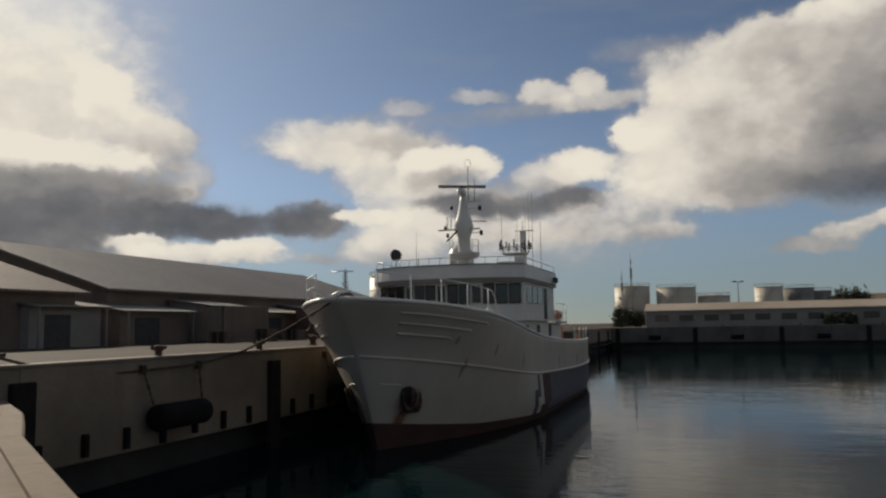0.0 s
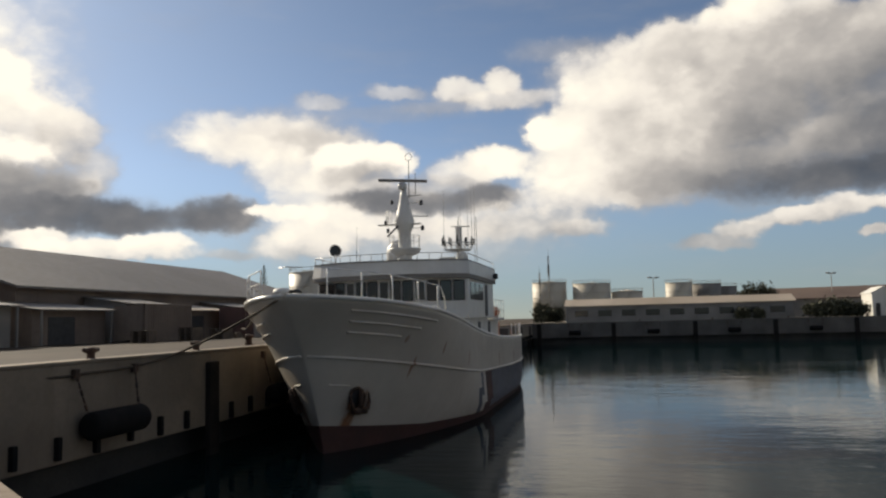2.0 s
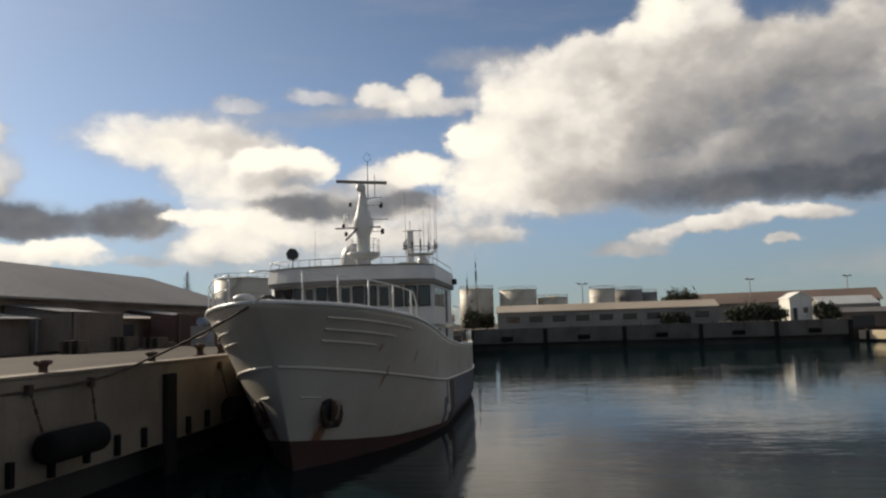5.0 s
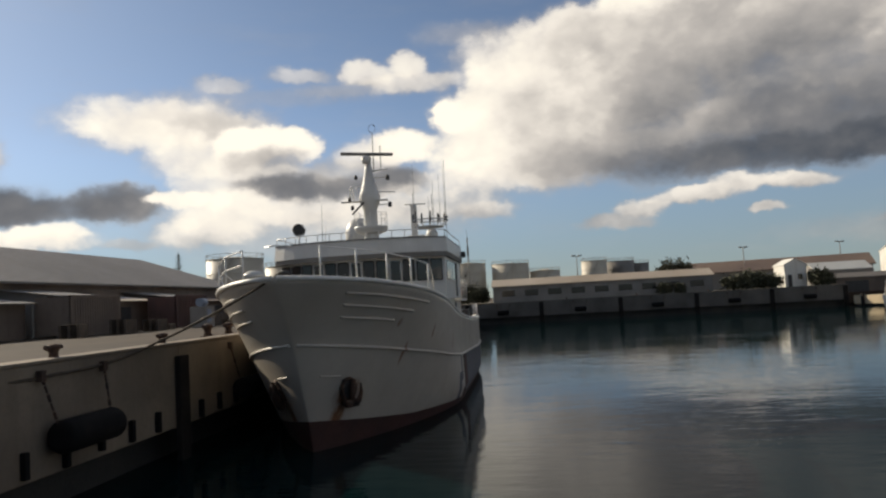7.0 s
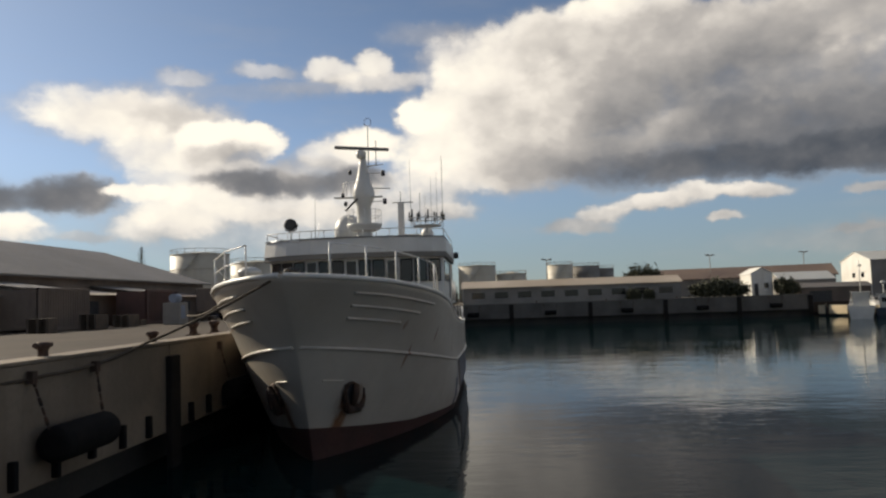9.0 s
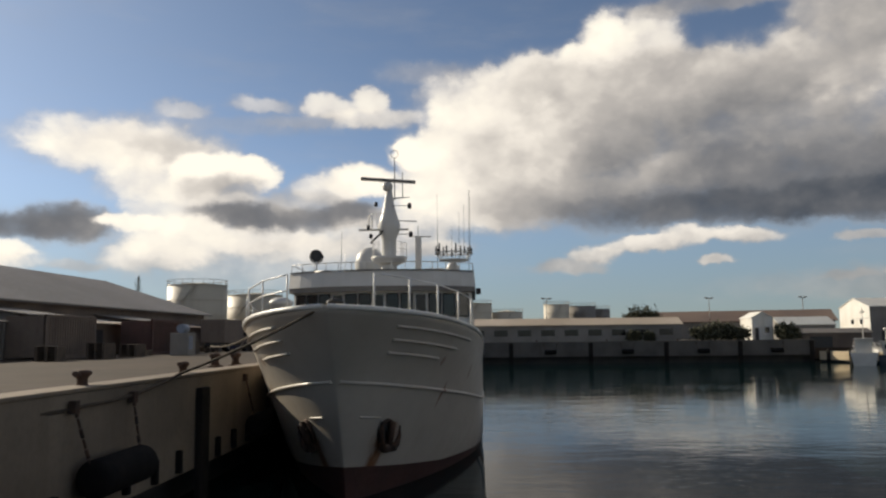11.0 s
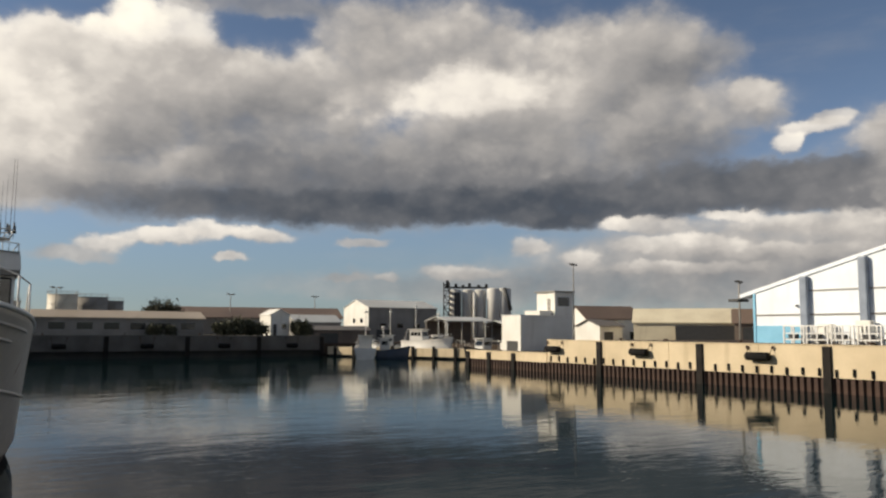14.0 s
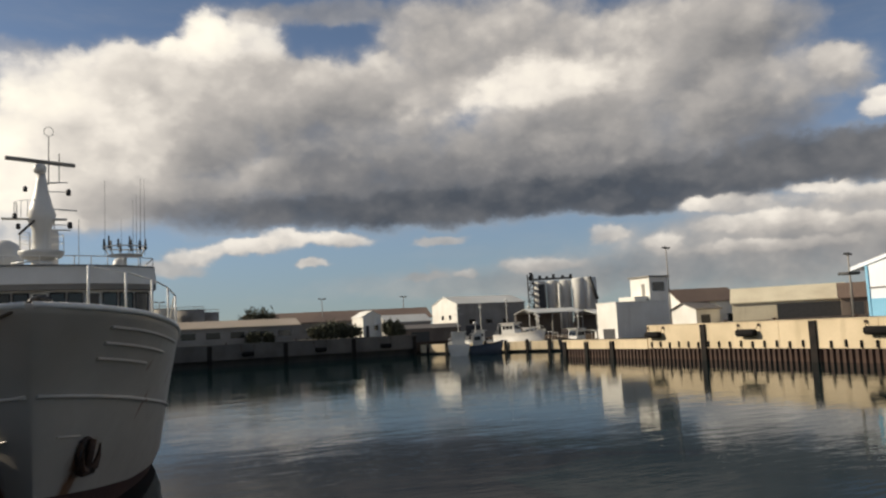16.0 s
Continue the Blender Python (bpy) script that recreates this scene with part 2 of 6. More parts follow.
def build_world():
    w = bpy.data.worlds.new("harbour_sky")
    scene.world = w
    w.use_nodes = True
    nt = w.node_tree
    N, L = nt.nodes, nt.links
    N.clear()

    def put(sock, v):
        if isinstance(v, bpy.types.NodeSocket):
            L.new(v, sock)
        else:
            sock.default_value = v

    def m(op, a, b=None, c=None, clamp=False):
        n = N.new("ShaderNodeMath")
        n.operation, n.use_clamp = op, clamp
        for s, v in zip(n.inputs, (a, b, c)):
            if v is not None:
                put(s, v)
        return n.outputs[0]

    def vm(op, a, b=None, c=None, out=0):
        n = N.new("ShaderNodeVectorMath")
        n.operation = op
        for s, v in zip(n.inputs, (a, b, c)):
            if v is not None:
                put(s, v)
        return n.outputs[out]

    def noise_tex(vec, scale, detail, rough=0.55):
        n = N.new("ShaderNodeTexNoise")
        L.new(vec, n.inputs["Vector"])
        n.inputs["Scale"].default_value, n.inputs["Detail"].default_value, n.inputs["Roughness"].default_value = scale, detail, rough
        return n

    def smooth(v, lo, hi):
        n = N.new("ShaderNodeMapRange")
        n.interpolation_type = "SMOOTHSTEP"
        put(n.inputs[0], v)
        n.inputs[1].default_value, n.inputs[2].default_value = lo, hi
        return n.outputs[0]

    way = N.new("ShaderNodeTexCoord").outputs["Generated"]
    xyz = N.new("ShaderNodeSeparateXYZ")
    L.new(way, xyz.inputs[0])
    az = m("ARCTAN2", xyz.outputs[0], xyz.outputs[1])
    el = m("ARCSINE", xyz.outputs[2])
    place = N.new("ShaderNodeCombineXYZ")
    L.new(az, place.inputs[0]), L.new(el, place.inputs[1])
    flat = vm("MULTIPLY", place.outputs[0], (1.0, 1.35, 1.0))
    warp = noise_tex(flat, 12.0, 3.0, 0.5).outputs["Color"]
    warp2 = noise_tex(flat, 46.0, 4.0, 0.55).outputs["Color"]
    p = vm("MULTIPLY_ADD", vm("SUBTRACT", warp, (0.5, 0.5, 0.5)), (0.030, 0.022, 0.0), place.outputs[0])
    p = vm("MULTIPLY_ADD", vm("SUBTRACT", warp2, (0.5, 0.5, 0.5)), (0.020, 0.016, 0.0), p)
    fine = noise_tex(flat, 30.0, 7.0, 0.62).outputs[0]
    # rounded heads of cumulus
    heads = N.new("ShaderNodeTexVoronoi")
    heads.feature = "SMOOTH_F1"
    heads.inputs["Scale"].default_value, heads.inputs["Detail"].default_value, heads.inputs["Smoothness"].default_value = 21.0, 2.0, 0.5
    L.new(vm("MULTIPLY", p, (1.0, 1.3, 1.0)), heads.inputs["Vector"])
    lump = m("SUBTRACT", 0.42, heads.outputs["Distance"])
    ragged = m("MULTIPLY_ADD", fine, 0.75, m("MULTIPLY_ADD", lump, 0.55, 0.80))      # about 1, uneven
    cover, tone = 0.0, 0.6
    for a, e, rx, ry, soft, shade, fall, weight in PUFFS:
        q = vm("MULTIPLY_ADD", p, (1 / rx, 1 / ry, 0.0), (-a / rx, -e / ry, 0.0))
        own = m("ADD", vm("DOT_PRODUCT", q, (0.0, fall, 0.0), out=1), shade) if fall >= 0.1 else shade
        edge = m("TANH", m("MULTIPLY", m("SUBTRACT", ragged, vm("DOT_PRODUCT", q, q, out=1)), 1.4 / soft))
        left = m("MULTIPLY_ADD", edge, -weight / 2, 1.0 - weight / 2)
        tone = m("MULTIPLY_ADD", m("SUBTRACT", tone, own), left, own)
        cover = m("MULTIPLY_ADD", m("SUBTRACT", cover, 1.0), left, 1.0)
    # the same broken cumulus goes on all round, behind the camera
    round_noise = noise_tex(flat, 3.2, 7.0, 0.6).outputs[0]
    beyond = m("MAXIMUM", smooth(az, 1.25, 1.5), smooth(m("MULTIPLY", az, -1.0), 1.05, 1.3))
    beyond = m("MAXIMUM", beyond, smooth(el, 0.46, 0.62))
    extra = m("MULTIPLY", beyond, smooth(round_noise, 0.46, 0.6))
    mask = m("MAXIMUM", cover, m("MULTIPLY", extra, 0.85))
    # thin high veil
    cirrus = noise_tex(vm("MULTIPLY", place.outputs[0], (0.8, 3.4, 1.0)), 5.0, 6.0, 0.6).outputs[0]
    mask = m("MAXIMUM", mask, m("MULTIPLY", smooth(cirrus, 0.45, 0.8), 0.16))
    tone = m("ADD", m("MULTIPLY", tone, m("SUBTRACT", 1.0, beyond)), m("MULTIPLY", beyond, 0.55))
    puffy = noise_tex(flat, 13.0, 4.0, 0.5).outputs[0]
    puffy_b = noise_tex(vm("ADD", flat, (-0.016, 0.022, 0.0)), 13.0, 4.0, 0.5).outputs[0]
    tone = m("MULTIPLY_ADD", m("SUBTRACT", puffy, puffy_b), 0.22, tone)
    tone = m("MULTIPLY_ADD", lump, 0.12, tone)
    tone = m("MULTIPLY_ADD", m("SUBTRACT", fine, 0.5), 0.06, tone)
    tone = m("MULTIPLY_ADD", tone, 1.12, -0.03)
    ramp = N.new("ShaderNodeValToRGB")
    L.new(tone, ramp.inputs[0])
    cr = ramp.color_ramp
    cr.elements[0].position, cr.elements[0].color = 0.12, (0.078, 0.089, 0.108, 1)
    cr.elements[1].position, cr.elements[1].color = 1.0, (1.12, 1.04, 0.88, 1)
    for pos, col in ((0.38, (0.225, 0.222, 0.226, 1)), (0.62, (0.50, 0.465, 0.43, 1)), (0.82, (0.90, 0.83, 0.735, 1))):
        cr.elements.new(pos).color = col
    sky = N.new("ShaderNodeTexSky")
    sky.sky_type, sky.sun_disc = "NISHITA", False
    sky.sun_elevation, sky.sun_rotation = radians(SUN_EL), radians(SUN_AZ)
    sky.air_density, sky.dust_density, sky.ozone_density = 0.55, 0.05, 2.2
    air = vm("MULTIPLY", sky.outputs[0], (SKY * 1.30, SKY * 1.12, SKY * 0.95))
    # the bright haze round the sun
    aim = (math.sin(radians(SUN_AZ)) * math.cos(radians(SUN_EL)), math.cos(radians(SUN_AZ)) * math.cos(radians(SUN_EL)), math.sin(radians(SUN_EL)))
    to_sun = m("MAXIMUM", vm("DOT_PRODUCT", way, aim, out=1), 0.0)
    near_sun = m("MULTIPLY_ADD", m("POWER", to_sun, 55.0), 1.1, m("MULTIPLY", m("POWER", to_sun, 8.0), 0.40))
    haze = vm("MULTIPLY", vm("ADD", (0, 0, 0), (0.62, 0.66, 0.66)), (1, 1, 1))
    sc = N.new("ShaderNodeVectorMath")
    sc.operation = "SCALE"
    L.new(haze, sc.inputs[0]), L.new(near_sun, sc.inputs[3])
    air = vm("ADD", air, sc.outputs[0])
    # sea haze along the whole horizon
    low_haze = m("MULTIPLY", m("SUBTRACT", 1.0, smooth(el, 0.0, 0.20)), 0.72)
    veil = N.new("ShaderNodeMix")
    veil.data_type = "RGBA"
    L.new(low_haze, veil.inputs[0]), L.new(air, veil.inputs[6])
    veil.inputs[7].default_value = (0.152, 0.205, 0.225, 1)
    air = veil.outputs[2]
    mix = N.new("ShaderNodeMix")
    mix.data_type = "RGBA"
    L.new(mask, mix.inputs[0]), L.new(air, mix.inputs[6]), L.new(ramp.outputs[0], mix.inputs[7])
    bg = N.new("ShaderNodeBackground")
    L.new(mix.outputs[2], bg.inputs[0])
    bg.inputs[1].default_value = 1.0
    out = N.new("ShaderNodeOutputWorld")
    L.new(bg.outputs[0], out.inputs[0])


SKY = 0.106
build_world()
sun = new("sun", bpy.data.lights.new("sun", "SUN"))
sun.data.energy, sun.data.angle, sun.data.color = 5.0, radians(0.6), (1.0, 0.88, 0.70)
sun_way = Vector((math.sin(radians(SUN_AZ)) * math.cos(radians(SUN_EL)), math.cos(radians(SUN_AZ)) * math.cos(radians(SUN_EL)), math.sin(radians(SUN_EL))))
sun.matrix_world = look(sun_way * 200, (0, 0, 0))


# ---- materials ----
def surface(name, light, dark, rough=0.7, metal=0.0, big=0.6, small=9.0, bump=0.15, streak=0.0, stain=(0.16, 0.09, 0.05), amount=0.0, ribs=None, vary=0.0, spec=0.5):
    """Two tones mixed by coarse and fine noise, optional upright streaks of stain, ribs (axis, spacing) and a tone that differs from object to object."""
    mat = bpy.data.materials.new(name)
    mat.use_nodes = True
    nt = mat.node_tree
    N, L = nt.nodes, nt.links
    bsdf = N["Principled BSDF"]
    pos = N.new("ShaderNodeTexCoord").outputs["Object"]

    def tex(scale, detail, vec=pos, stretch=None):
        if stretch:
            mp = N.new("ShaderNodeMapping")
            L.new(vec, mp.inputs[0])
            mp.inputs["Scale"].default_value = stretch
            vec = mp.outputs[0]
        n = N.new("ShaderNodeTexNoise")
        L.new(vec, n.inputs["Vector"])
        n.inputs["Scale"].default_value, n.inputs["Detail"].default_value = scale, detail
        return n.outputs[0]

    def blend(f, a, b, mode="MIX"):
        n = N.new("ShaderNodeMix")
        n.data_type, n.blend_type = "RGBA", mode
        for s, v in ((n.inputs[0], f), (n.inputs[6], a), (n.inputs[7], b)):
            if isinstance(v, bpy.types.NodeSocket):
                L.new(v, s)
            else:
                s.default_value = (*v, 1) if isinstance(v, tuple) else v
        return n.outputs[2]

    def steps(v, lo, hi, top=1.0):
        n = N.new("ShaderNodeMapRange")
        L.new(v, n.inputs[0])
        n.inputs[1].default_value, n.inputs[2].default_value, n.inputs[4].default_value = lo, hi, top
        return n.outputs[0]

    coarse, fine = tex(big, 6), tex(small, 5)
    col = blend(steps(coarse, 0.35, 0.68), light, dark)
    col = blend(steps(fine, 0.45, 0.8, 0.35), col, dark)
    if vary:
        info = N.new("ShaderNodeObjectInfo").outputs["Random"]
        col = blend(steps(info, 0.0, 1.0, vary), col, tuple(c * 0.45 for c in light))
    if amount:
        run = tex(streak or 1.6, 5, stretch=(1.0, 1.0, 0.12))
        col = blend(steps(run, 0.62 - 0.12 * amount, 0.80, amount), col, stain)
    L.new(col, bsdf.inputs["Base Color"])
    rr = N.new("ShaderNodeMapRange")
    L.new(fine, rr.inputs[0])
    rr.inputs[3].default_value, rr.inputs[4].default_value = max(rough - 0.12, 0.02), min(rough + 0.12, 1.0)
    L.new(rr.outputs[0], bsdf.inputs["Roughness"])
    bsdf.inputs["Metallic"].default_value = metal
    bsdf.inputs["Specular IOR Level"].default_value = spec
    height = fine
    if ribs:
        axis, pitch = ribs
        sep = N.new("ShaderNodeSeparateXYZ")
        L.new(pos, sep.inputs[0])
        wave = N.new("ShaderNodeMath")
        wave.operation = "MULTIPLY"
        L.new(sep.outputs["XYZ".index(axis)], wave.inputs[0])
        wave.inputs[1].default_value = 2 * math.pi / pitch
        sn = N.new("ShaderNodeMath")
        sn.operation = "SINE"
        L.new(wave.outputs[0], sn.inputs[0])
        height = sn.outputs[0]
    if bump:
        bp = N.new("ShaderNodeBump")
        bp.inputs["Strength"].default_value, bp.inputs["Distance"].default_value = bump, 0.03
        L.new(height, bp.inputs["Height"])
        L.new(bp.outputs[0], bsdf.inputs["Normal"])
    return mat


def water_material():
    mat = bpy.data.materials.new("harbour_water")
    mat.use_nodes = True
    nt = mat.node_tree
    N, L = nt.nodes, nt.links
    bsdf = N["Principled BSDF"]
    bsdf.inputs["Base Color"].default_value = (0.003, 0.013, 0.0145, 1)
    bsdf.inputs["IOR"].default_value = 1.33
    bsdf.inputs["Roughness"].default_value = 0.03
    pos = N.new("ShaderNodeTexCoord").outputs["Object"]
    # wind lies on the basin in long patches: ripples come and go
    mp = N.new("ShaderNodeMapping")
    L.new(pos, mp.inputs[0])
    mp.inputs["Scale"].default_value = (0.35, 1.0, 1.0)
    mp.inputs["Rotation"].default_value = (0, 0, radians(-7))
    gust = N.new("ShaderNodeTexNoise")
    L.new(mp.outputs[0], gust.inputs["Vector"])
    gust.inputs["Scale"].default_value, gust.inputs["Detail"].default_value = 0.055, 3.0
    wind = N.new("ShaderNodeMapRange")
    wind.interpolation_type = "SMOOTHSTEP"
    L.new(gust.outputs[0], wind.inputs[0])
    wind.inputs[1].default_value, wind.inputs[2].default_value, wind.inputs[3].default_value, wind.inputs[4].default_value = 0.38, 0.66, 0.45, 1.0
    last = None
    for scale, stretch, strength, dist in ((0.25, (1.0, 2.0, 1), 0.13, 0.20), (0.75, (1.0, 2.4, 1), 0.28, 0.045), (2.2, (1, 2.2, 1), 0.34, 0.014)):
        mp = N.new("ShaderNodeMapping")
        L.new(pos, mp.inputs[0])
        mp.inputs["Scale"].default_value = stretch
        mp.inputs["Rotation"].default_value = (0, 0, radians(8))
        n = N.new("ShaderNodeTexNoise")
        L.new(mp.outputs[0], n.inputs["Vector"])
        n.inputs["Scale"].default_value, n.inputs["Detail"].default_value = scale, 3.0
        bp = N.new("ShaderNodeBump")
        bp.inputs["Distance"].default_value = dist
        k = N.new("ShaderNodeMath")
        k.operation = "MULTIPLY"
        L.new(wind.outputs[0], k.inputs[0])
        k.inputs[1].default_value = strength
        L.new(k.outputs[0], bp.inputs["Strength"])
        L.new(n.outputs[0], bp.inputs["Height"])
        if last:
            L.new(last, bp.inputs["Normal"])
        last = bp.outputs[0]
    L.new(last, bsdf.inputs["Normal"])
    bsdf.inputs["Specular IOR Level"].default_value = 0.10
    return mat


def glass_material(name, tint, rough=0.05):
    mat = bpy.data.materials.new(name)
    mat.use_nodes = True
    b = mat.node_tree.nodes["Principled BSDF"]
    b.inputs["Base Color"].default_value = (*tint, 1)
    b.inputs["Roughness"].default_value = rough
    b.inputs["IOR"].default_value = 1.5
    return mat


WATER = water_material()
PIERC = surface("worn_pier_concrete", (0.185, 0.13, 0.083), (0.125, 0.09, 0.058), 0.9, big=0.5, small=7, bump=0.3, amount=0.0)
# grey, darkened copy of the quay concrete: the far wall's shade is in its colour
CONC_SHADED = surface("grey_shaded_quay_concrete", (0.14, 0.128, 0.112), (0.085, 0.078, 0.068), 0.85, big=0.35, small=6, bump=0.25, amount=0.55, stain=(0.08, 0.066, 0.052), streak=1.2, vary=0.12)
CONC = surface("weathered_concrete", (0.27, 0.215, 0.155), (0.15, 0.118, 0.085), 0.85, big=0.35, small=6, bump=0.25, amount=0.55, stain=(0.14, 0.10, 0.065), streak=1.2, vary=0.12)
# pale concrete, raised about a fifth to make up for slanting sun
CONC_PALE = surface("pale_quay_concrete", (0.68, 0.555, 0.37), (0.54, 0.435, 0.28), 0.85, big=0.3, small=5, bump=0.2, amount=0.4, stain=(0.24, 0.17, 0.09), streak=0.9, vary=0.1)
# near-black: the shade of the void under quays and jetty, put into colour
CONC_VOID = surface("void_shade_concrete", (0.05, 0.045, 0.038), (0.025, 0.024, 0.022), 0.8, big=0.5, bump=0.25)
APRON = surface("dusty_apron", (0.070, 0.049, 0.033), (0.042, 0.031, 0.022), 0.95, big=0.12, small=1.5, bump=0.2, spec=0.2)
GROUND = surface("dry_ground", (0.17, 0.14, 0.10), (0.09, 0.08, 0.06), 0.95, big=0.03, small=0.5, bump=0.2, spec=0.2)
RUBBER = surface("black_rubber", (0.016, 0.014, 0.013), (0.009, 0.009, 0.009), 0.95, big=2, small=20, bump=0.3, spec=0.15)
PILE = surface("tarred_timber", (0.026, 0.021, 0.018), (0.013, 0.012, 0.011), 0.9, big=1.5, small=12, bump=0.4, spec=0.2)
SHEET = surface("rusty_sheet_piling", (0.085, 0.045, 0.03), (0.035, 0.022, 0.017), 0.85, big=0.8, small=8, bump=0.3, vary=0.3)
IRON = surface("rusty_iron", (0.10, 0.055, 0.035), (0.04, 0.028, 0.022), 0.8, metal=0.2, big=3, small=25, bump=0.4)
HULL = surface("hull_white_paint", (0.50, 0.455, 0.39), (0.41, 0.37, 0.315), 0.36, big=0.35, small=3.0, bump=0.03, amount=0.28, stain=(0.30, 0.22, 0.15), streak=0.9)

def add_rust(mat, spots):
    """Rust washed down below fittings: (y, top, length, width) along the hull."""
    nt = mat.node_tree
    N, L = nt.nodes, nt.links
    bsdf = N["Principled BSDF"]
    base = bsdf.inputs["Base Color"].links[0].from_socket
    pos = N.new("ShaderNodeTexCoord").outputs["Object"]
    mp = N.new("ShaderNodeMapping")
    L.new(pos, mp.inputs[0])
    mp.inputs["Scale"].default_value = (1, 1, 0.3)
    nz = N.new("ShaderNodeTexNoise")
    L.new(mp.outputs[0], nz.inputs["Vector"])
    nz.inputs["Scale"].default_value, nz.inputs["Detail"].default_value = 7.0, 4.0
    total = None
    for y, top, length, width in spots:
        v = N.new("ShaderNodeVectorMath")
        v.operation = "MULTIPLY_ADD"
        L.new(pos, v.inputs[0])
        v.inputs[1].default_value = (0, 1 / width, 2 / length)
        v.inputs[2].default_value = (0, -y / width, -(top - length / 2) * 2 / length)
        d = N.new("ShaderNodeVectorMath")
        d.operation = "DOT_PRODUCT"
        L.new(v.outputs[0], d.inputs[0]), L.new(v.outputs[0], d.inputs[1])
        g = N.new("ShaderNodeMath")
        g.operation = "POWER"
        g.inputs[0].default_value = 0.35
        L.new(d.outputs[1], g.inputs[1])
        if total is None:
            total = g.outputs[0]
        else:
            s = N.new("ShaderNodeMath")
            s.operation = "MAXIMUM"
            L.new(total, s.inputs[0]), L.new(g.outputs[0], s.inputs[1])
            total = s.outputs[0]
    k = N.new("ShaderNodeMath")
    k.operation = "MULTIPLY"
    L.new(total, k.inputs[0]), L.new(nz.outputs[0], k.inputs[1])
    r = N.new("ShaderNodeMapRange")
    L.new(k.outputs[0], r.inputs[0])
    r.inputs[1].default_value, r.inputs[2].default_value, r.inputs[4].default_value = 0.14, 0.42, 0.92
    mx = N.new("ShaderNodeMix")
    mx.data_type = "RGBA"
    L.new(r.outputs[0], mx.inputs[0]), L.new(base, mx.inputs[6])
    mx.inputs[7].default_value = (0.19, 0.07, 0.018, 1)
    L.new(mx.outputs[2], bsdf.inputs["Base Color"])


add_rust(HULL, ((29.72, 1.85, 1.7, 0.26), (29.80, 2.3, 1.1, 0.50), (31.6, 3.35, 0.9, 0.10), (33.4, 3.9, 0.7, 0.08), (30.6, 4.2, 0.35, 0.12), (36.5, 3.4, 0.8, 0.09), (45.0, 3.0, 0.9, 0.15), (51.0, 2.8, 0.8, 0.2), (27.8, 2.9, 0.8, 0.06)))
BOOT = surface("red_brown_antifouling", (0.078, 0.031, 0.025), (0.045, 0.022, 0.018), 0.7, big=0.6, small=6, bump=0.2, amount=0.3, stain=(0.04, 0.03, 0.025))
BAND = surface("dark_blue_hull_paint", (0.035, 0.04, 0.075), (0.025, 0.028, 0.05), 0.45, big=0.5, small=5, bump=0.1, amount=0.25, stain=(0.07, 0.05, 0.04))
WHITE = surface("white_ship_paint", (0.70, 0.68, 0.63), (0.60, 0.58, 0.53), 0.4, big=0.8, small=6, bump=0.08, amount=0.2, stain=(0.38, 0.28, 0.18), streak=1.5)
BRIGHT = surface("bright_rail_paint", (0.80, 0.79, 0.75), (0.68, 0.66, 0.62), 0.35, big=3, small=20, bump=0.05)
DECK = surface("grey_deck_paint", (0.20, 0.20, 0.19), (0.12, 0.12, 0.12), 0.8, big=1, small=8, bump=0.15)
DARK = surface("dark_grey_fittings", (0.05, 0.05, 0.05), (0.03, 0.03, 0.03), 0.6, big=3, small=20, bump=0.1)
ORANGE = surface("faded_orange_gear", (0.42, 0.13, 0.04), (0.28, 0.09, 0.04), 0.6, big=2, small=12, bump=0.1)
ROPE = surface("brown_mooring_rope", (0.10, 0.075, 0.05), (0.06, 0.045, 0.03), 0.95, big=6, small=60, bump=0.5)
GLASS = glass_material("dark_window_glass", (0.012, 0.014, 0.016))
TIN_GREY = surface("grey_roof_sheet", (0.215, 0.19, 0.165), (0.16, 0.142, 0.122), 0.6, big=0.1, small=2, bump=0.5, ribs=("Y", 0.35), amount=0.3, stain=(0.16, 0.10, 0.07))
TIN_TAN = surface("tan_roof_sheet", (0.56, 0.47, 0.37), (0.42, 0.34, 0.25), 0.65, big=0.1, small=2, bump=0.5, ribs=("X", 0.4))
TIN_WHITE = surface("pale_roof_sheet", (0.62, 0.62, 0.58), (0.50, 0.49, 0.45), 0.55, big=0.1, small=2, bump=0.4, ribs=("X", 0.4))
TIN_BROWN = surface("brown_roof_sheet", (0.20, 0.14, 0.10), (0.13, 0.09, 0.07), 0.7, big=0.1, small=2, bump=0.4, ribs=("X", 0.4))
WALL_WHITE = surface("white_wall_paint", (0.78, 0.76, 0.70), (0.66, 0.63, 0.56), 0.7, big=0.3, small=3, bump=0.08, amount=0.25, stain=(0.40, 0.34, 0.26), streak=0.8)
WALL_GREY = surface("grey_wall_render", (0.29, 0.27, 0.24), (0.20, 0.185, 0.165), 0.85, big=0.25, small=3, bump=0.15, amount=0.35, stain=(0.16, 0.13, 0.10), streak=0.7)
WALL_BROWN = surface("brown_wall_sheet", (0.22, 0.17, 0.13), (0.13, 0.10, 0.08), 0.8, big=0.2, small=3, bump=0.2, amount=0.4, stain=(0.07, 0.05, 0.04))
WALL_CREAM = surface("cream_wall_paint", (0.72, 0.64, 0.46), (0.58, 0.50, 0.35), 0.75, big=0.25, small=3, bump=0.1, amount=0.3, stain=(0.35, 0.27, 0.17))
SHED_WHITE = surface("cool_white_sheet_paint", (0.80, 0.84, 0.88), (0.70, 0.74, 0.78), 0.6, big=0.3, small=3, bump=0.06, amount=0.15, stain=(0.5, 0.46, 0.4), streak=0.8)
SKYBLUE = surface("sky_blue_paint", (0.22, 0.50, 0.68), (0.16, 0.40, 0.57), 0.6, big=0.4, small=4, bump=0.08)
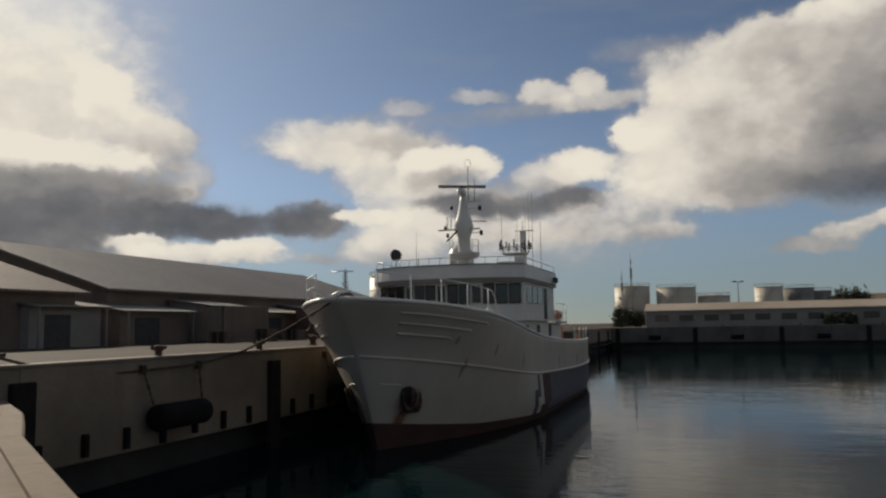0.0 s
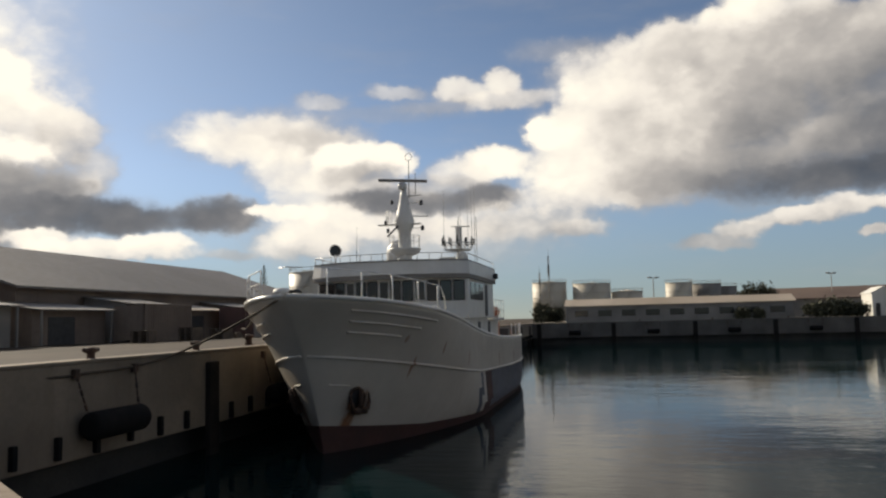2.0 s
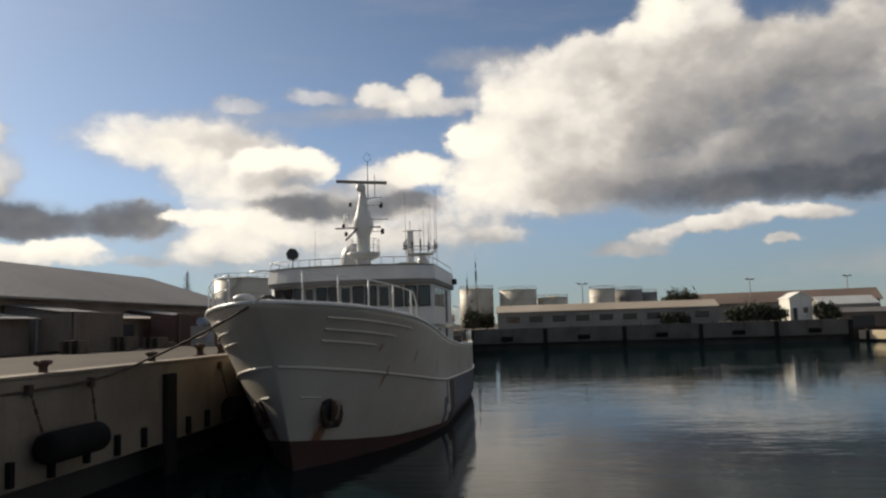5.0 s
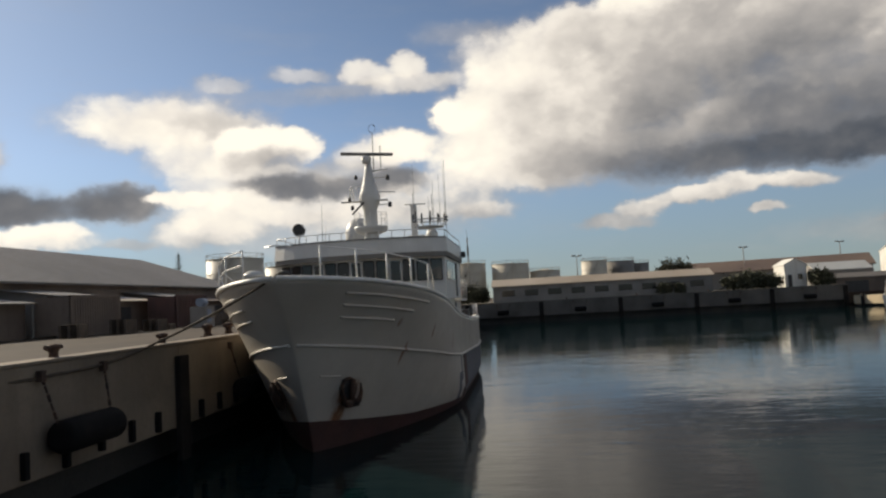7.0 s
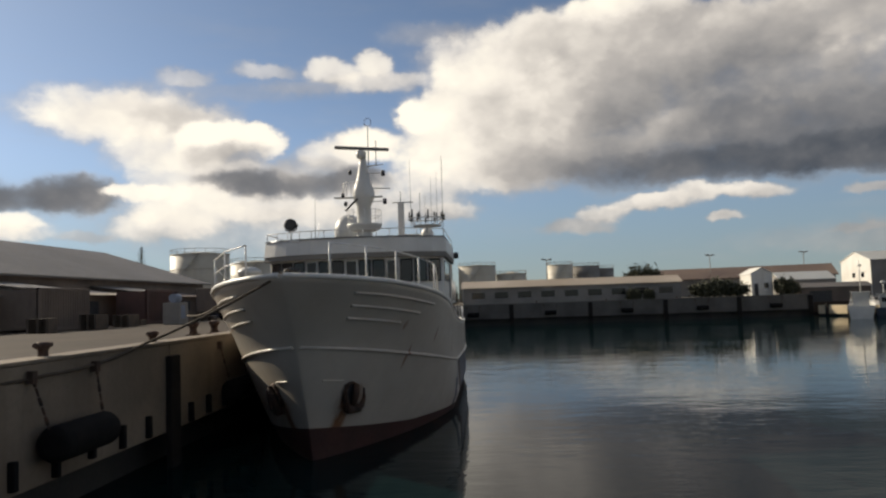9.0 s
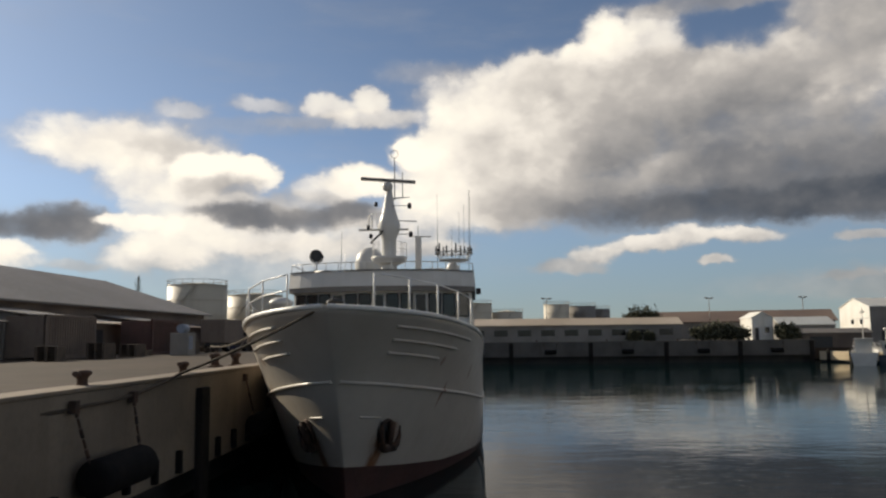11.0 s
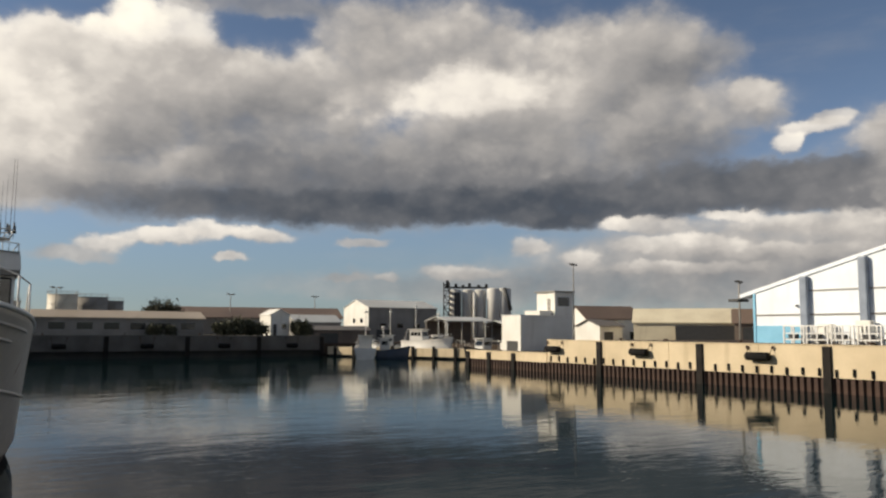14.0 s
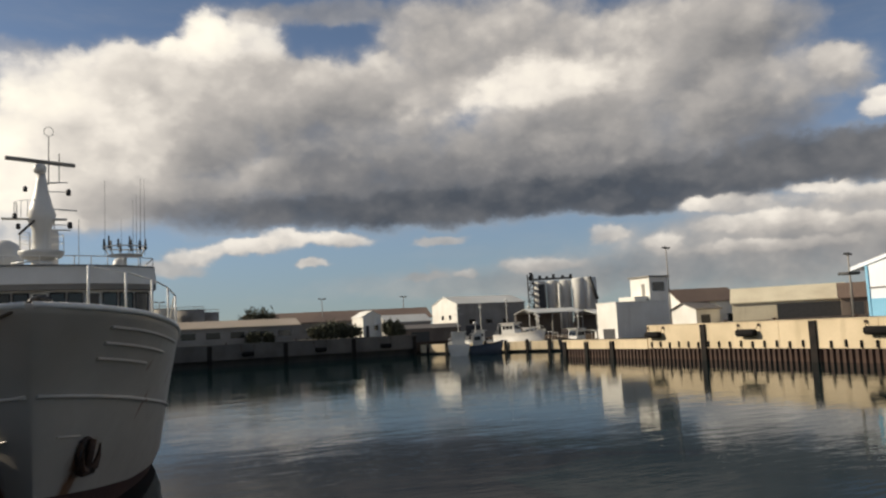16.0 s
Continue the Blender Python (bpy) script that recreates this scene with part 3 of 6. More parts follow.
STEELBLUE = surface("steel_blue_downpipe_paint", (0.24, 0.28, 0.345), (0.17, 0.20, 0.25), 0.5, big=0.8, small=5, bump=0.05)
TANK = surface("cream_tank_paint", (0.62, 0.56, 0.44), (0.50, 0.44, 0.34), 0.55, big=0.12, small=2, bump=0.08, amount=0.3, stain=(0.30, 0.22, 0.14), streak=0.5)
SILO = surface("silo_concrete", (0.62, 0.60, 0.55), (0.48, 0.46, 0.42), 0.8, big=0.08, small=1, bump=0.1, amount=0.5, stain=(0.15, 0.14, 0.13), streak=0.3)
LEAF = surface("dull_green_leaves", (0.082, 0.082, 0.045), (0.045, 0.047, 0.026), 0.8, big=1.5, small=8, bump=0.0, vary=0.2)
BARK = surface("grey_brown_bark", (0.12, 0.09, 0.065), (0.07, 0.055, 0.04), 0.9, big=2, small=15, bump=0.4)
BLUE_HULL = surface("blue_boat_paint", (0.022, 0.04, 0.07), (0.016, 0.028, 0.048), 0.4, big=1, small=8, bump=0.05)


# ---- mesh helpers ----
def mesh_object(name, bm, mats, parent=None, label=""):
    me = bpy.data.meshes.new(name)
    bmesh.ops.recalc_face_normals(bm, faces=bm.faces)
    bm.to_mesh(me)
    bm.free()
    for mt in mats if isinstance(mats, (list, tuple)) else [mats]:
        me.materials.append(mt)
    ob = new(name, me)
    if parent is not None:
        ob.parent = parent
    if label:
        ob["label"] = label
    return ob


def part(name, bm, material, parent, label=""):
    return mesh_object(name, bm, material, parent, label)


def thing(name, label, category, at=(0, 0, 0), turn=0.0, group="", kind=""):
    ob = new(name)
    ob.empty_display_size = 0.3
    ob.matrix_world = pose(*at, 0, 0, turn)
    return tagged(ob, label, category, group, kind)


def box(bm, lo, hi, bevel=0.0):
    lo, hi = Vector(lo), Vector(hi)
    size, mid = hi - lo, (lo + hi) / 2
    made = bmesh.ops.create_cube(bm, size=1.0, matrix=Matrix.Translation(mid) @ Matrix.Diagonal((*size, 1)))
    if bevel:
        edges = list({e for v in made["verts"] for e in v.link_edges})
        bmesh.ops.bevel(bm, geom=edges, offset=bevel, segments=2, profile=0.6, affect="EDGES")
    return bm


def boxed(lo, hi, bevel=0.0):
    return box(bmesh.new(), lo, hi, bevel)


def tube(bm, pts, r, sides=8, r_end=None, smooth=True):
    """A round bar through the points, tapering from r to r_end."""
    pts = [Vector(p) for p in pts]
    r_end = r if r_end is None else r_end
    rings = []
    for i, p in enumerate(pts):
        d = (pts[min(i + 1, len(pts) - 1)] - pts[max(i - 1, 0)]).normalized()
        side = d.cross(Vector((0, 0, 1)))
        side = side.normalized() if side.length > 1e-3 else Vector((1, 0, 0))
        up = side.cross(d).normalized()
        rad = r + (r_end - r) * i / max(len(pts) - 1, 1)
        rings.append([bm.verts.new(p + rad * (math.cos(a) * side + math.sin(a) * up)) for a in [2 * math.pi * k / sides for k in range(sides)]])
    for a, b in zip(rings, rings[1:]):
        for k in range(sides):
            f = bm.faces.new((a[k], a[(k + 1) % sides], b[(k + 1) % sides], b[k]))
            f.smooth = smooth
    bm.faces.new(rings[0][::-1]), bm.faces.new(rings[-1])
    return bm


def lathe(bm, profile, sides=24, centre=(0, 0, 0), smooth=True):
    """Turns (radius, height) pairs round an upright axis."""
    c = Vector(centre)
    rings = []
    for r, z in profile:
        if r < 1e-4:
            rings.append([bm.verts.new(c + Vector((0, 0, z)))])
        else:
            rings.append([bm.verts.new(c + Vector((r * math.cos(2 * math.pi * k / sides), r * math.sin(2 * math.pi * k / sides), z))) for k in range(sides)])
    for a, b in zip(rings, rings[1:]):
        for k in range(sides):
            q = [a[k % len(a)], a[(k + 1) % len(a)], b[(k + 1) % len(b)], b[k % len(b)]]
            q = list(dict.fromkeys(q))
            if len(q) > 2:
                f = bm.faces.new(q)
                f.smooth = smooth
    for ring, turn in ((rings[0], -1), (rings[-1], 1)):
        if len(ring) > 2:
            bm.faces.new(ring[::turn])
    return bm


def prism(bm, outline, depth):
    """Outline points (3D, in one plane) pushed along the vector depth."""
    a = [bm.verts.new(Vector(p)) for p in outline]
    b = [bm.verts.new(Vector(p) + Vector(depth)) for p in outline]
    n = len(a)
    bm.faces.new(a[::-1]), bm.faces.new(b)
    for k in range(n):
        bm.faces.new((a[k], a[(k + 1) % n], b[(k + 1) % n], b[k]))
    return bm


def lerp_table(table, v):
    for (a, x), (b, y) in zip(table, table[1:]):
        if v <= b:
            t = max((v - a) / (b - a), 0.0)
            return x + (y - x) * t
    return table[-1][1]


# ---- ground, water and quays ----
QUAY = 3.7
LOWQ = 2.15


def sheet(name, outline, top, thick, mat, label, category):
    bm = prism(bmesh.new(), [(x, y, top - thick) for x, y in outline], (0, 0, thick))
    return tagged(mesh_object(name, bm, mat), label, category, kind="structure")


sheet("water", [(-4200, -4200), (4200, -4200), (4200, 4200), (-4200, 4200)], 0.0, 0.02, WATER, "dark rippled harbour water reflecting clouds and quays", "water")
sheet("seabed_ground", [(-4300, -4300), (4300, -4300), (4300, 4300), (-4300, 4300)], -4.0, 0.2, GROUND, "muddy harbour bed under the water", "ground")
sheet("ground_west", [(-4200, 14), (-14.4, 14), (-14.4, 4200), (-4200, 4200)], QUAY, 2.7, APRON, "dusty brown dockside apron of packed earth and asphalt", "ground")
sheet("ground_north", [(-14.396, 142.7), (51.3, 142.7), (51.3, 4200), (-14.396, 4200)], QUAY, 2.7, GROUND, "flat dry ground behind the far quay", "ground")
sheet("ground_east", [(53.0, -4200), (4200, -4200), (4200, 78.5), (53.0, 78.5)], QUAY, 2.7, APRON, "pale dusty quay apron beside the blue shed", "ground")
sheet("ground_northeast", [(53.0, 78.504), (4200, 78.504), (4200, 4200), (51.304, 4200), (51.304, 152), (80, 152), (80, 102), (66, 102), (53.0, 95)], LOWQ, 2.0, APRON, "low dusty boatyard ground behind the small boats", "ground")
# the camera's own pier, with a slanting edge towards the corner of the basin
PIER = 2.95
PIER_EDGE = [(7.2, -0.4), (-7.2, 11.15), (-8.6, 12.5), (-10.2, 14.0), (-13.3, 16.4)]
sheet("pavement_pier", PIER_EDGE + [ (-4200, 14 - 0.004), (-4200, -4200), (52.9, -4200), (52.9, -36)], PIER, 2.2, PIERC, "sunlit worn concrete pier with a rounded edge", "pier")
bm = bmesh.new()
PIER_RUNS = []
for (ax, ay), (bx, by) in zip(PIER_EDGE, PIER_EDGE[1:]):
    a, b = Vector((ax, ay, PIER)), Vector((bx, by, PIER))
    pieces = max(1, round((b - a).length / 2.9))
    PIER_RUNS += [(a.lerp(b, k / pieces), a.lerp(b, (k + 1) / pieces)) for k in range(pieces)]
for p, q in PIER_RUNS:
    along = (q - p).normalized()
    inward = Vector((-along.y, along.x, 0))
    p, q = p + along * 0.006, q - along * 0.006
    prism(bm, [p - inward * 0.06 + Vector((0, 0, -0.34)), p - inward * 0.06 + Vector((0, 0, 0.02)), p - inward * 0.02 + Vector((0, 0, 0.06)), p + inward * 0.34 + Vector((0, 0, 0.06)), p + inward * 0.34 + Vector((0, 0, -0.34))], q - p)
tagged(mesh_object("trim_pier_edge", bm, PIERC), "worn pale concrete coping along the pier edge", "kerb", kind="structure")


def wall_bar(bm, x, z, w=0.17, h=0.62):
    box(bm, (x - w / 2, -0.16, z - h / 2), (x + w / 2, 0.0, z + h / 2), 0.03)


def quay_face(name, label, start, turn, length, top, bottom, piles, panel_mat, pile_top, joints=(), bar_step=1.62, bars=True, sheet_pile=False, coping=True):
    """Local x runs along the quay, -y looks out over the water."""
    q = thing(name, label, "quay wall", start, turn, kind="structure")
    cuts = sorted({0.0, length, *joints, *[p for p in piles if 0 < p < length]})
    for u, v in zip(cuts, cuts[1:]):
        part("concrete_panel", boxed((u + 0.012, 0, bottom), (v - 0.012, 1.0, top), 0.04), panel_mat, q)
    if coping:
        part("coping", boxed((0, -0.05, top + 0.002), (length, 0.75, top + 0.09), 0.03), panel_mat, q, "chipped pale coping along the quay edge")
    # dark back sheet that paints the shade below the wall
    part("recess", boxed((0, 0.9, -2.5), (length, 1.3, bottom + 0.3)), CONC_VOID, q, "dark sheet at the back of the void, shade put into its colour")
    for p in piles:
        bm = bmesh.new()
        box(bm, (p - 0.36, -0.20, -2.0), (p + 0.36, -0.005, pile_top), 0.04)
        part("pile", bm, PILE, q, "black tarred timber fender pile")
    if bars:
        bar = None
        n = int(length / bar_step)
        for k in range(n):
            x = (k + 0.5) * bar_step
            if min((abs(x - p) for p in piles), default=9) < 0.5:
                continue
            if bar is None:
                bm = bmesh.new()
                wall_bar(bm, 0, 0)
                bar = part("rubber_bar", bm, RUBBER, q)
                bar.location = (x, 0, bottom + 0.42)
            else:
                c = new("rubber_bar", bar.data)
                c.parent, c.location = q, (x, 0, bottom + 0.42 + 0.05 * math.sin(k * 2.3))
    if sheet_pile:
        wave = 0.62
        me = None
        for k in range(int(length / wave)):
            if me is None:
                bm = bmesh.new()
                prism(bm, [(0.0, 0.25, -2), (0.1, 0.02, -2), (0.38, 0.02, -2), (0.48, 0.25, -2), (0.62, 0.25, -2), (0.62, 0.32, -2), (0, 0.32, -2)], (0, 0, bottom + 1.98))
                o = part("sheet_pile", bm, SHEET, q)
                me = o.data
            else:
                o = new("sheet_pile", me)
                o.parent = q
            o.location = (k * wave, 0, 0)
    return q


def hung_fender(name, at, turn, length, r, drop, label):
    """A cylindrical rubber fender lying along a quay, hung on two chains."""
    f = thing(name, label, "fender", at, turn, group="quay fenders")
    bm = bmesh.new()
    prof = [(-length / 2, 0.55 * r), (-length / 2 + 0.05, 0.9 * r), (-length / 2 + 0.14, r), (length / 2 - 0.14, r), (length / 2 - 0.05, 0.9 * r), (length / 2, 0.55 * r)]
    rings = []
    for x, rad in prof:
        rings.append([bm.verts.new((x, rad * math.cos(2 * math.pi * k / 20), rad * math.sin(2 * math.pi * k / 20))) for k in range(20)])
    for p, q in zip(rings, rings[1:]):
        for k in range(20):
            bm.faces.new((p[k], p[(k + 1) % 20], q[(k + 1) % 20], q[k])).smooth = True
    bm.faces.new(rings[0]), bm.faces.new(rings[-1][::-1])
    part("rubber_body", bm, RUBBER, f)
    for s in (-1, 1):
        bm = bmesh.new()
        x0, x1, n = s * (length / 2 - 0.12), s * (length / 2 + 0.12), 7
        for k in range(n):
            u, v = (k + 0.06) / n, (k + 0.94) / n
            tube(bm, [(x0 + (x1 - x0) * u, r * 0.85 * u, drop * u), (x0 + (x1 - x0) * v, r * 0.85 * v, drop * v)], 0.028 if k % 2 else 0.04, 5)
        box(bm, (x1 - 0.09, r * 0.7, drop - 0.12), (x1 + 0.09, r + 0.02, drop + 0.14))
        part("chain", bm, IRON, f, "rusty hanging chain")
    return f


WEST_X = -13.4
west = quay_face("wall_quay_west", "stained concrete quay wall beside the white ship", (WEST_X, 13.5, 0), 90, 129.1, QUAY, 1.05, [3.5, 15.5, 27.5, 39.5, 51.5, 63.5, 75.5, 87.5, 99.5, 111.5, 123.5], CONC, QUAY - 0.35)
north = quay_face("wall_quay_north", "shaded far concrete quay wall with dark piles", (-13.39, 141.7, 0), 0, 64.7, QUAY - 0.05, 1.15, [1.2, 13.96, 27.4, 40.1, 52.4, 64.2], CONC_SHADED, QUAY - 0.15, bars=False)
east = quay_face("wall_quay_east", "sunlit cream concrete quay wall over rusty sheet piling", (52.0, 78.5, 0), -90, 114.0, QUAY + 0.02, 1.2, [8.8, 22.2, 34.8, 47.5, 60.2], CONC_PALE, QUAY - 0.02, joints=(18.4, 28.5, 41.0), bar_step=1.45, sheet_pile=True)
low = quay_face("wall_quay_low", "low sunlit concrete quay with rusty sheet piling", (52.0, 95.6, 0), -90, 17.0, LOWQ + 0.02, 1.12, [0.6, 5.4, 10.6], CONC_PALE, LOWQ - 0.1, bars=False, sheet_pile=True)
hung_fender("quay_fender", (WEST_X + 0.48, 22.75, 1.97), 90, 2.5, 0.40, 1.45, "black rubber cylinder fender hung on rusty chains from the quay")
hung_fender("quay_fender", (WEST_X + 0.42, 34.6, 1.75), 90, 2.2, 0.40, 1.65, "black rubber fender between the quay wall and the ship")
hung_fender("quay_fender", (WEST_X + 0.30, 47.0, 1.85), 90, 2.2, 0.28, 1.55, "black rubber fender squeezed against the ship's side")
for x in (-6.0, 7.2, 20.2, 32.8, 45.0):
    hung_fender("quay_fender", (x, 141.25, 2.0), 0, 2.0, 0.38, 1.3, "black rubber fender on the far shaded quay")
for y in (77.0, 63.6, 49.8, 37.4):
    hung_fender("quay_fender", (51.54, y, 2.72), -90, 2.3, 0.36, 0.75, "black rubber fender on the sunlit quay wall")

# the narrow jetty that shelters the small boats
jet = thing("wall_jetty", "low sunlit concrete jetty with timber piles", "jetty", (51.8, 141.2, 0), math.degrees(math.atan2(-18.9, 9.8)), kind="structure")
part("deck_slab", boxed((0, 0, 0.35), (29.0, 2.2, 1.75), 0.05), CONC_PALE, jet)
# same dark sheet for the shade beneath the jetty slab
part("recess", boxed((0, 0.4, -2.5), (29.0, 1.8, 0.36)), CONC_VOID, jet)
for k in range(7):
    part("pile", boxed((1.6 + k * 4.2, -0.32, -2), (2.1 + k * 4.2, 0.0, 2.1), 0.05), PILE, jet)


def bollard(at, label, s=1.0):
    """A staghorn bollard: a flange, a waisted post and a cap with two stub arms."""
    b = thing("mooring_bollard", label, "bollard", at, 90, group="mooring bollards")
    part("flange", lathe(bmesh.new(), [(0.30 * s, 0), (0.30 * s, 0.05 * s), (0.22 * s, 0.07 * s)], 18), IRON, b)
    part("post", lathe(bmesh.new(), [(0.19 * s, 0.06 * s), (0.15 * s, 0.16 * s), (0.15 * s, 0.30 * s), (0.22 * s, 0.40 * s), (0.23 * s, 0.47 * s), (0.14 * s, 0.53 * s), (0, 0.55 * s)], 18), IRON, b)
    bm = bmesh.new()
    tube(bm, [(-0.42 * s, 0, 0.44 * s), (-0.25 * s, 0, 0.40 * s), (0, 0, 0.38 * s), (0.25 * s, 0, 0.40 * s), (0.42 * s, 0, 0.44 * s)], 0.085 * s, 8)
    part("horns", bm, IRON, b)
    return b


top = QUAY + 0.002
for y in (16.6, 22.8, 28.8, 47, 59, 71, 83):
    bollard((-13.85, y, top), "rusty iron mooring bollard on the quay edge", 0.78)
for x, y in ((-15.3, 36.0), (-14.9, 37.3)):
    bollard((x, y, top), "pair of tall black bollards on the apron by the ship's bow", 1.0)
for y in (68, 61.8, 53, 41):
    bollard((53.5, y, QUAY + 0.002), "dark iron mooring bollard on the sunlit quay", 0.7)
for x in (5, 17, 29, 41):
    bollard((x, 143.2, QUAY + 0.002), "dark iron mooring bollard on the far quay", 0.7)


# ---- the ship ----
ship = thing("moored_ship", "white rust-streaked survey ship with red boot-top, moored at quay", "ship", (-9.1, 0, 0))
STEM = ((-2.0, 29.9), (0.0, 29.3), (1.15, 28.85), (3.6, 27.5), (5.2, 26.2), (5.6, 25.9))
SHEER = ((25.9, 5.58), (28.4, 5.40), (32.0, 5.05), (35.0, 4.66), (38.0, 4.28), (41.0, 3.98), (46.0, 3.68), (52.0, 3.52), (63.0, 3.48))
BOOTL = ((28.0, 1.14), (31.0, 0.78), (34.0, 0.48), (39.0, 0.30), (63.0, 0.25))
RUBL = ((27.0, 3.62), (32.0, 2.98), (36.0, 2.50), (39.0, 2.24), (50.0, 1.95), (63.0, 1.90))
STERN, BEAM = 62.0, 4.12


def stem_y(z):
    return lerp_table(STEM, z)


def half_breadth(y, z):
    k = min(max(z / 5.5, 0.0), 1.0)
    run, p, e = 11.8 - 3.3 * k, 1.5 + 0.8 * k, 0.86 - 0.15 * k
    u = min(max((y - stem_y(z)) / run, 0.0), 1.0)
    hb = BEAM * (1 - (1 - u) ** p) ** e
    if y > 52:
        hb *= 1 - 0.22 * ((y - 52) / 10) ** 2
    if z < 0.6:
        hb *= 1 - 0.10 * (0.6 - z)
    return hb


def on_line(u, line):
    y = 30.0
    for _ in range(6):
        z = lerp_table(line, y)
        y = stem_y(z) + u * (STERN - stem_y(z))
    return y, z


def hull_point(u, r):
    """r: 0 keel side, 1 boot-top, 2 rubbing strake, 3 bulwark top."""
    lines = (((0, -1.8), (99, -1.8)), BOOTL, RUBL, SHEER)
    k = min(int(r), 2)
    f = r - k
    (y0, z0), (y1, z1) = on_line(u, lines[k]), on_line(u, lines[k + 1])
    z = z0 + (z1 - z0) * f
    y = stem_y(z) + u * (STERN - stem_y(z))
    return y, z, half_breadth(y, z)


def build_hull():
    us = [0.0] + [(k / 64) ** 1.9 for k in range(1, 65)]
    rows = [0, 0.35, 0.7, 1.0, 1.2, 1.4, 1.6, 1.8, 2.0, 2.15, 2.35, 2.55, 2.75, 2.9, 3.0]
    bm = bmesh.new()
    for side in (-1, 1):
        grid = [[bm.verts.new((side * hb, y, z)) for (y, z, hb) in [hull_point(u, r) for r in rows]] for u in us]
        for i in range(len(us) - 1):
            for j in range(len(rows) - 1):
                quad = (grid[i][j], grid[i + 1][j], grid[i + 1][j + 1], grid[i][j + 1])
                f = bm.faces.new(quad if side < 0 else quad[::-1])
                f.smooth = True
                mid = hull_point((us[i] + us[i + 1]) / 2, (rows[j] + rows[j + 1]) / 2)
                f.material_index = 1 if rows[j] < 1.0 else 2 if rows[j] < 2.0 and mid[0] > 39.0 else 0
                if f.material_index == 2 and 39.7 < mid[0] < 42.2:
                    f.material_index = 0 if mid[0] < 40.4 else 1
        if side < 0:
            first = grid
    bmesh.ops.remove_doubles(bm, verts=bm.verts, dist=0.004)
    ends = [v for v in bm.verts if v.co.y > STERN - 1e-3]
    left = sorted([v for v in ends if v.co.x < 0], key=lambda v: v.co.z)
    right = sorted([v for v in ends if v.co.x > 0], key=lambda v: v.co.z)
    for a, b, c, d in zip(left, left[1:], right[1:], right):
        bm.faces.new((a, d, c, b))
    hull = part("hull", bm, [HULL, BOOT, BAND], ship, "white painted hull, dark blue aft panel behind red and white bars and red-brown boot-top")
    plate = hull.modifiers.new("plate", "SOLIDIFY")
    plate.thickness = 0.05
    return hull


build_hull()


def along_hull(u0, u1, r, side, off=0.03, n=24):
    pts = []
    for k in range(n + 1):
        y, z, hb = hull_point(u0 + (u1 - u0) * k / n, r)
        pts.append((side * (hb + off), y - (off if hb < 0.3 else 0), z))
    return pts


for side in (-1, 1):
    part("rubbing_strake", tube(bmesh.new(), along_hull(0.001, 0.97, 2.0, side, 0.02, 60), 0.055, 8), HULL, ship, "half-round steel rubbing strake")
    for r, u0, u1 in ((2.80, 0.035, 0.150), (2.62, 0.033, 0.118), (2.44, 0.030, 0.088)):
        part("bow_strake", tube(bmesh.new(), along_hull(u0, u1, r, side, 0.02), 0.045, 8), HULL, ship, "short raised strake on the flared bow")
    part("bow_strake", tube(bmesh.new(), along_hull(0.012, 0.03, 1.6, side, 0.015), 0.03, 8), HULL, ship)
    part("bulwark_cap", tube(bmesh.new(), along_hull(0.0005, 0.98, 3.0, side, -0.02, 70), 0.075, 8), WHITE, ship, "rounded white bulwark cap rail")

# decks
def deck_plate(u0, u1, drop, n=30):
    bm = bmesh.new()
    rows = []
    for k in range(n + 1):
        y, z, hb = hull_point(u0 + (u1 - u0) * k / n, 3.0)
        hb = max(half_breadth(y, z - drop) - 0.06, 0.02)
        rows.append((bm.verts.new((-hb, y, z - drop)), bm.verts.new((0, y, z - drop + 0.06)), bm.verts.new((hb, y, z - drop))))
    for a, b in zip(rows, rows[1:]):
        for k in (0, 1):
            bm.faces.new((a[k], a[k + 1], b[k + 1], b[k]))
    return bm


part("deck", deck_plate(0.03, 0.995, 0.95), DECK, ship, "grey painted weather deck behind the bulwark")


# bow rail: stanchions round the forecastle with two bars
def rail_run(us, height, side, r_post, r_bar, name_bar="rail", bars=(1.0, 0.55), off=-0.06):
    tops = []
    for u in us:
        y, z, hb = hull_point(u, 3.0)
        x = side * max(hb + off, 0.0)
        part("stanchion", tube(bmesh.new(), [(x, y + 0.05, z - 0.02), (x, y + 0.05, z + height)], r_post, 6), BRIGHT, ship, "white rail stanchion")
        tops.append((x, y + 0.05, z))
    for b in bars:
        pts = []
        for (p, q) in zip(tops, tops[1:]):
            for k in range(4):
                pts.append(tuple(Vector(p).lerp(Vector(q), k / 4) + Vector((0, 0, height * b))))
        pts.append(tuple(Vector(tops[-1]) + Vector((0, 0, height * b))))
        part(name_bar, tube(bmesh.new(), pts, r_bar, 6), BRIGHT, ship, "white tubular rail")
    return tops


left_us = [0.02, 0.05, 0.09, 0.135, 0.185, 0.24]
rail_run(left_us, 0.95, -1, 0.026, 0.022)
rail_run([0.02, 0.046, 0.078, 0.115, 0.155], 0.95, 1, 0.03, 0.022, bars=(1.0,))
part("rail", tube(bmesh.new(), [(-0.35, 26.35, 6.50), (0.0, 26.15, 6.52), (0.45, 26.35, 6.50)], 0.022, 6), BRIGHT, ship)
# curved end of the starboard rail coming down to the bulwark
e = hull_point(0.155, 3.0)
